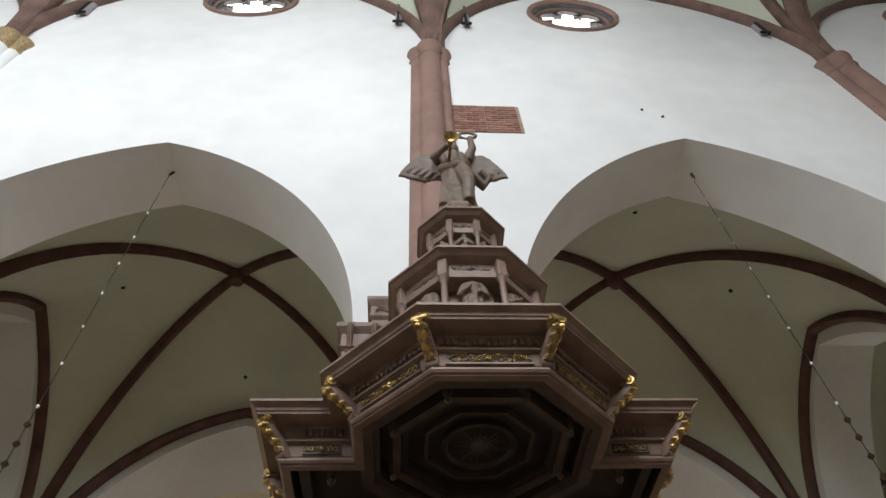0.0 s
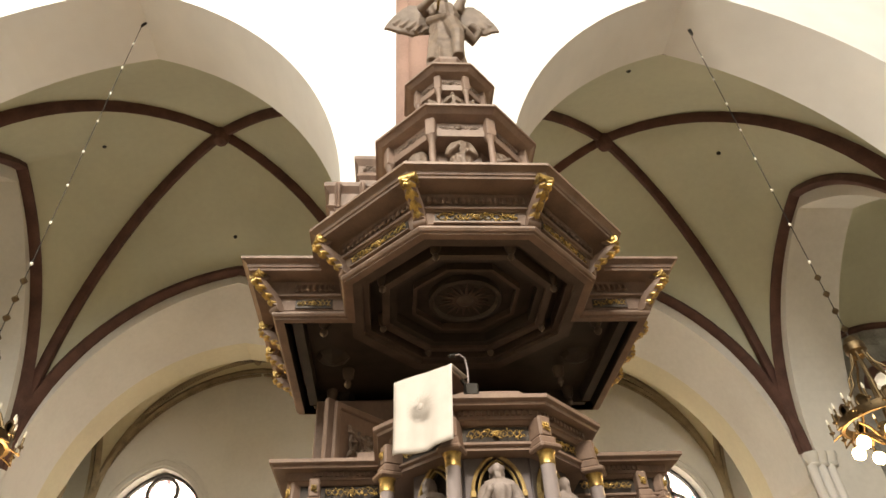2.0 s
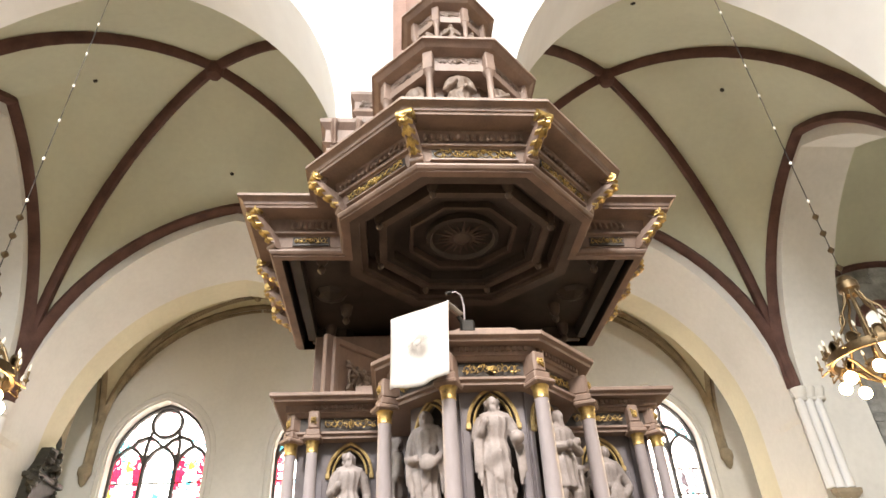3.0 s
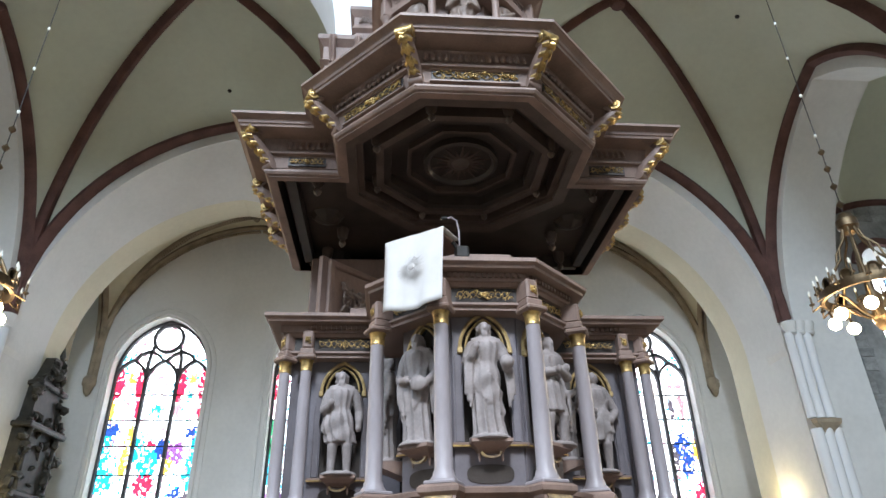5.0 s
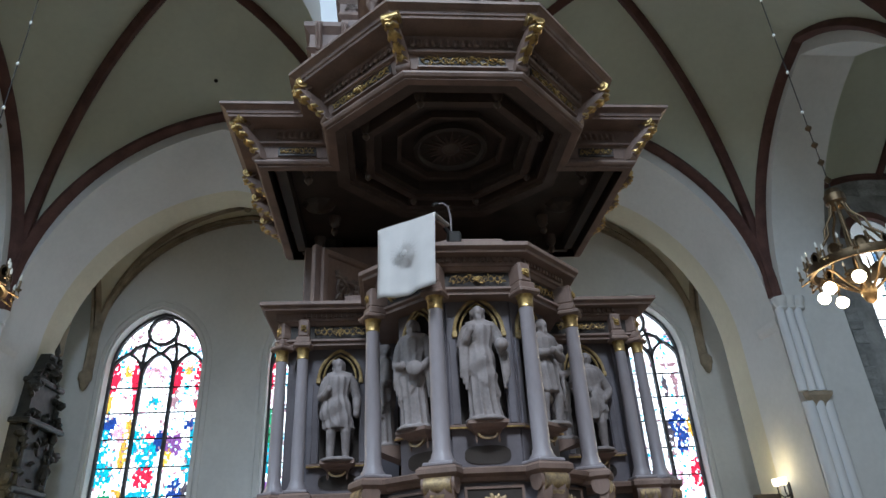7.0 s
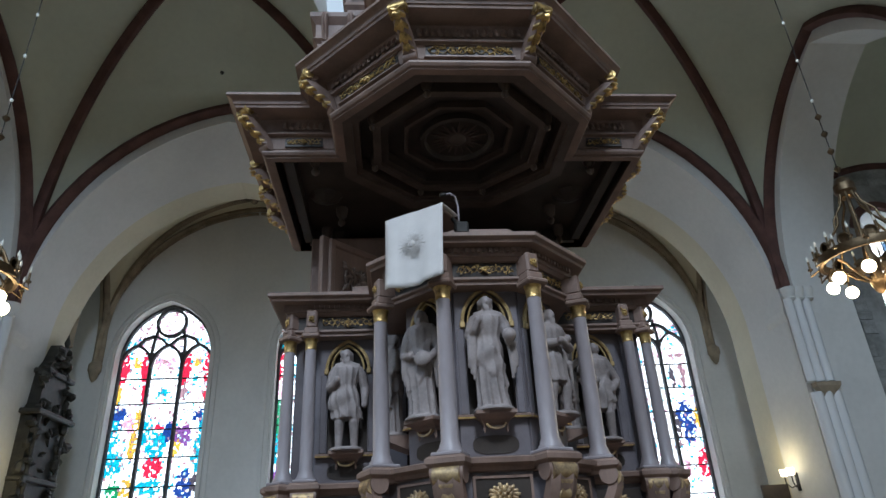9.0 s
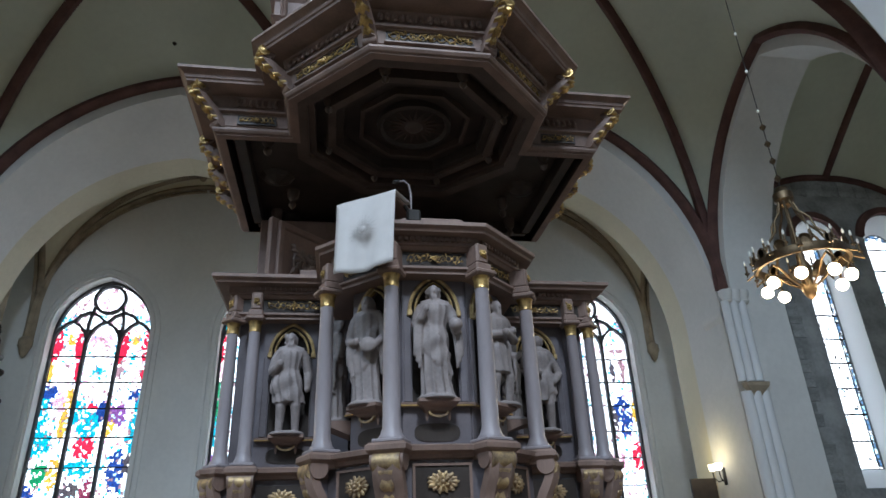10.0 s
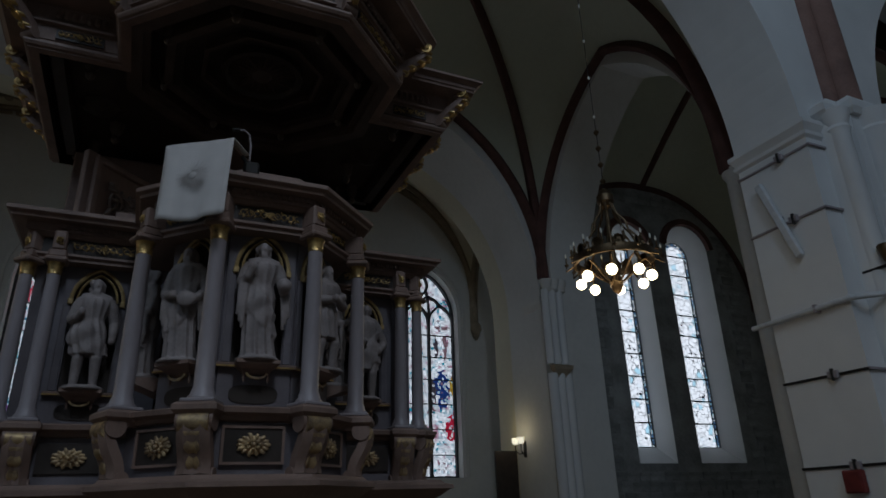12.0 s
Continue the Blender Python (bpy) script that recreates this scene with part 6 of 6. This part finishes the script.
# ---- chandeliers ----
def chandelier(at, top):
    ob = thing("chandelier", "brass ring chandelier with glowing globes on a long chain", "chandelier", at, group="chandeliers in the arches")
    part("ring", bar(bmesh.new(), [(0.56 * math.cos(a), 0.56 * math.sin(a), 0.12) for a in (2 * math.pi * i / 40 for i in range(41))], (0, 0, 1), [(-0.02, -0.05), (0.02, -0.05), (0.03, 0.0), (0.02, 0.06), (-0.02, 0.06)]), BRASS, ob, "", True)
    part("hub", lathe(bmesh.new(), [(0.05, 0.92), (0.09, 0.94), (0.11, 1.0), (0.13, 1.02), (0.13, 1.12), (0.11, 1.14), (0.09, 1.2), (0.03, 1.24)], 18), BRASS, ob, "", True)
    part("stem", lathe(bmesh.new(), [(0.01, -0.38), (0.06, -0.34), (0.09, -0.26), (0.1, -0.2), (0.07, -0.12), (0.1, 0.05), (0.05, 0.15), (0.03, 0.4), (0.02, 0.9)], 16), BRASS, ob, "", True)
    for k in range(8):
        a = 2 * math.pi * k / 8
        ca, sa = math.cos(a), math.sin(a)
        part("stay", tube(bmesh.new(), [(r * ca, r * sa, z) for r, z in ((0.09, 1.0), (0.13, 0.84), (0.24, 0.7), (0.27, 0.55), (0.42, 0.38), (0.56, 0.14))], 0.016, 7), BRASS, ob, "", True)
        part("arm", tube(bmesh.new(), [(r * ca, r * sa, z) for r, z in ((0.07, -0.22), (0.22, -0.12), (0.35, 0.03), (0.45, 0.08), (0.52, -0.02), (0.5, -0.12))], 0.016, 7), BRASS, ob, "", True)
        part("globe", sphere(bmesh.new(), (0.5 * ca, 0.5 * sa, -0.17), 0.075, 18), BULB, ob, "glowing white globe", True)
    for k in range(24):
        a = 2 * math.pi * (k + 0.5) / 24
        rr, zz = (0.68, 0.1) if k % 2 else (0.56, 0.22)
        ca, sa = math.cos(a), math.sin(a)
        part("candle_arm", tube(bmesh.new(), [(0.54 * ca, 0.54 * sa, 0.1), ((rr + 0.02) * ca, (rr + 0.02) * sa, zz - 0.08), (rr * ca, rr * sa, zz)], 0.012, 6), BRASS, ob)
        cd = part("candle", lathe(bmesh.new(), [(0.03, zz), (0.035, zz + 0.02), (0.013, zz + 0.03), (0.013, zz + 0.12)], 8, (rr * ca, rr * sa, 0)), BRASS, ob, "", True)
        part("flame_bulb", lathe(bmesh.new(), [(0.008, zz + 0.12), (0.018, zz + 0.145), (0.012, zz + 0.175), (0.002, zz + 0.2)], 8, (rr * ca, rr * sa, 0)), CANDLE, cd, "clear flame-shaped bulb", True)
    for k in range(12):
        a = 2 * math.pi * k / 12
        part("ornament", placed(lathe(bmesh.new(), [(0.07, -0.012), (0.085, 0.0), (0.07, 0.012), (0.055, 0.0), (0.07, -0.012)], 12), pose(0.57 * math.cos(a), 0.57 * math.sin(a), 0.22, 90, 0, math.degrees(a) + 90)), BRASS, ob, "", True)
    for o in scene.objects:
        if o.parent == ob:
            o.matrix_basis = Matrix.Diagonal((0.96, 0.96, 1.0, 1.0))
    z = 1.24
    part("chain", tube(bmesh.new(), [(0, 0, z), (0, 0, top - at[2])], 0.007, 6), IRON, ob)
    i = 0
    while z < top - at[2] - 0.3:
        big = z < 2.2
        part("chain_knot", lathe(bmesh.new(), [(0.008, -0.05 if big else -0.028), (0.04 if big else 0.02, -0.01), (0.045 if big else 0.022, 0.01), (0.008, 0.06 if big else 0.028)], 10, (0, 0, z + 0.12)), BRASS if big else CANDLE, ob, "", True)
        z += 0.28 if big else 0.72
        i += 1
    part("hook", tube(bmesh.new(), [(0, 0, top - at[2] - 0.25), (0.05, 0, top - at[2] - 0.15), (0.04, 0, top - at[2])], 0.025, 7), IRON, ob)
    lamp = bpy.data.lights.new("chandelier_light", "POINT")
    lamp.energy, lamp.color, lamp.shadow_soft_size = 50, (1.0, 0.75, 0.45), 0.4
    new("chandelier_light", lamp).matrix_world = pose(at[0], at[1], at[2] - 0.55)


chandelier((5.8, 6.78, 4.62), 13.1)
chandelier((-4.72, 6.78, 4.58), 12.95)


# ---- sconces and epitaph on the chapel jambs ----
def sconce(x, y, z, s):
    ob = thing("wall_sconce", "dark iron wall sconce with two lit pale shades", "wall lamp", (x, y, z), group="sconces on the jambs")
    part("plate", box(bmesh.new(), min(0, -s * 0.03), max(0, -s * 0.03), -0.07, 0.07, -0.45, 0.0, 0.01), IRON, ob)
    for dy in (-0.16, 0.16):
        part("arm", tube(bmesh.new(), [(-s * 0.02, 0, -0.3), (-s * 0.15, dy * 0.6, -0.36), (-s * 0.24, dy, -0.25), (-s * 0.24, dy, -0.08)], 0.016, 7), IRON, ob, "", True)
        part("shade", lathe(bmesh.new(), [(0.04, -0.08), (0.085, -0.05), (0.1, 0.1), (0.09, 0.1), (0.05, -0.03)], 14, (-s * 0.24, dy, 0)), SHADE, ob, "glowing pale glass shade", True)
    lamp = bpy.data.lights.new("sconce_light", "POINT")
    lamp.energy, lamp.color, lamp.shadow_soft_size = 22, (1.0, 0.8, 0.4), 0.2
    new("sconce_light", lamp).matrix_world = pose(x - s * 0.62, y, z + 0.35)


SHADE = glow("lit_shade", (1.0, 0.9, 0.65), 4)
sconce(CENTRES[2] + 4.68, 17.15, 3.33, 1)
sconce(CENTRES[1] - 4.68, 16.1, 3.6, -1)
board = thing("door_leaf", "dark brown wooden door leaf standing at the chapel jamb", "door", (CENTRES[2] + 4.25, 17.6, 0))
part("leaf", box(bmesh.new(), -0.35, 0.4, 0, 0.07, 0.0, 3.1, 0.01), DARK_AND_SHADED_WOOD, board)
part("handle", sphere(bmesh.new(), (-0.4, -0.03, 1.1), 0.04), BRASS, board)

OAK = material("blackened_oak", (0.032, 0.029, 0.021), 0.55, grain=6, fine=50, vary=0.35, bump=0.5)
ep = thing("epitaph", "blackened carved wooden epitaph on the chapel jamb", "epitaph", (CENTRES[1] - 4.69, 17.95, 0))
part("back_board", loft(bmesh.new(), [[(d, y, z) for d, y in ((0, -w), (0.3, -w), (0.3, w), (0, w))] for w, z in ((0.35, 2.2), (0.75, 2.6), (0.85, 3.2), (0.85, 5.6), (0.7, 5.8), (0.62, 6.7), (0.4, 7.0), (0.18, 7.5))]), OAK, ep)
r = random.Random(8)
for z, w, d in ((2.9, 0.95, 0.5), (3.9, 0.9, 0.42), (5.5, 1.0, 0.52), (6.6, 0.75, 0.42)):
    part("ledge", box(bmesh.new(), 0, d, -w, w, z, z + 0.14, 0.03), OAK, ep)
for s in (-1, 1):
    for z in (4.05, 3.05):
        part("colonnette", lathe(bmesh.new(), [(0.08, z), (0.06, z + 0.1), (0.05, z + 0.6 if z < 4 else z + 1.3), (0.08, z + 0.8 if z < 4 else z + 1.45)], 12, (0.38, s * 0.7, 0)), OAK, ep, "", True)
bm = bmesh.new()
for k in range(150):
    z = r.uniform(2.3, 7.4)
    w = 0.95 if z < 5.8 else 0.75 if z < 6.8 else 0.35
    y = r.choice((-1, 1)) * w * r.uniform(0.55, 1.05) if k % 3 else r.uniform(-w, w)
    bmesh.ops.create_icosphere(bm, subdivisions=1, radius=r.uniform(0.06, 0.15), matrix=Matrix.Translation((r.uniform(0.22, 0.42), y, z)) @ Euler((r.uniform(0, 3), r.uniform(0, 3), 0)).to_matrix().to_4x4() @ Matrix.Diagonal((1, 0.6, 1.5, 1)))
tagged(part("carving", bm, OAK, ep, "dense carved foliage"), "", "", "", "stuff")
part("finial", lathe(bmesh.new(), [(0.08, 7.4), (0.12, 7.5), (0.05, 7.6), (0.08, 7.7), (0.01, 7.95)], 10, (0.2, 0.3, 0)), OAK, ep, "", True)

# ---- stones of the bare wall, proud of their joints ----
wall_stone = bpy.data.objects["wall_stone"]
rng = random.Random(12)
stone_meshes = []
for k in range(8):
    bm = box(bmesh.new(), -0.5, 0.5, -0.03, 0.03, -0.5, 0.5)
    for v in bm.verts:
        v.co.x += rng.uniform(-0.05, 0.05)
        v.co.z += rng.uniform(-0.07, 0.07)
        v.co.y *= rng.uniform(0.5, 1.3)
    stone_meshes.append(mesh("stone", bm, GREY_STONE))
z = 0.2
count = 0
while z < 12.4:
    hgt = rng.uniform(0.26, 0.42)
    x = 12.05 + rng.uniform(0, 0.2)
    while x < 18.6:
        wid = rng.uniform(0.32, 0.75)
        clear = all(abs(x + wid / 2 - c) > 1.2 + wid / 2 or z > top + 0.8 or z + hgt < 2.5 for c, h, top, m in LANCETS)
        if clear and count < 300:
            st = new("stone", rng.choice(stone_meshes))
            st.parent = wall_stone
            st.matrix_basis = Matrix.LocRotScale((x + wid / 2, OUTER + rng.uniform(-0.006, 0.012), z + hgt / 2), None, (wid - 0.03, 1.0, hgt - 0.03))
            count += 1
        x += wid
    z += hgt
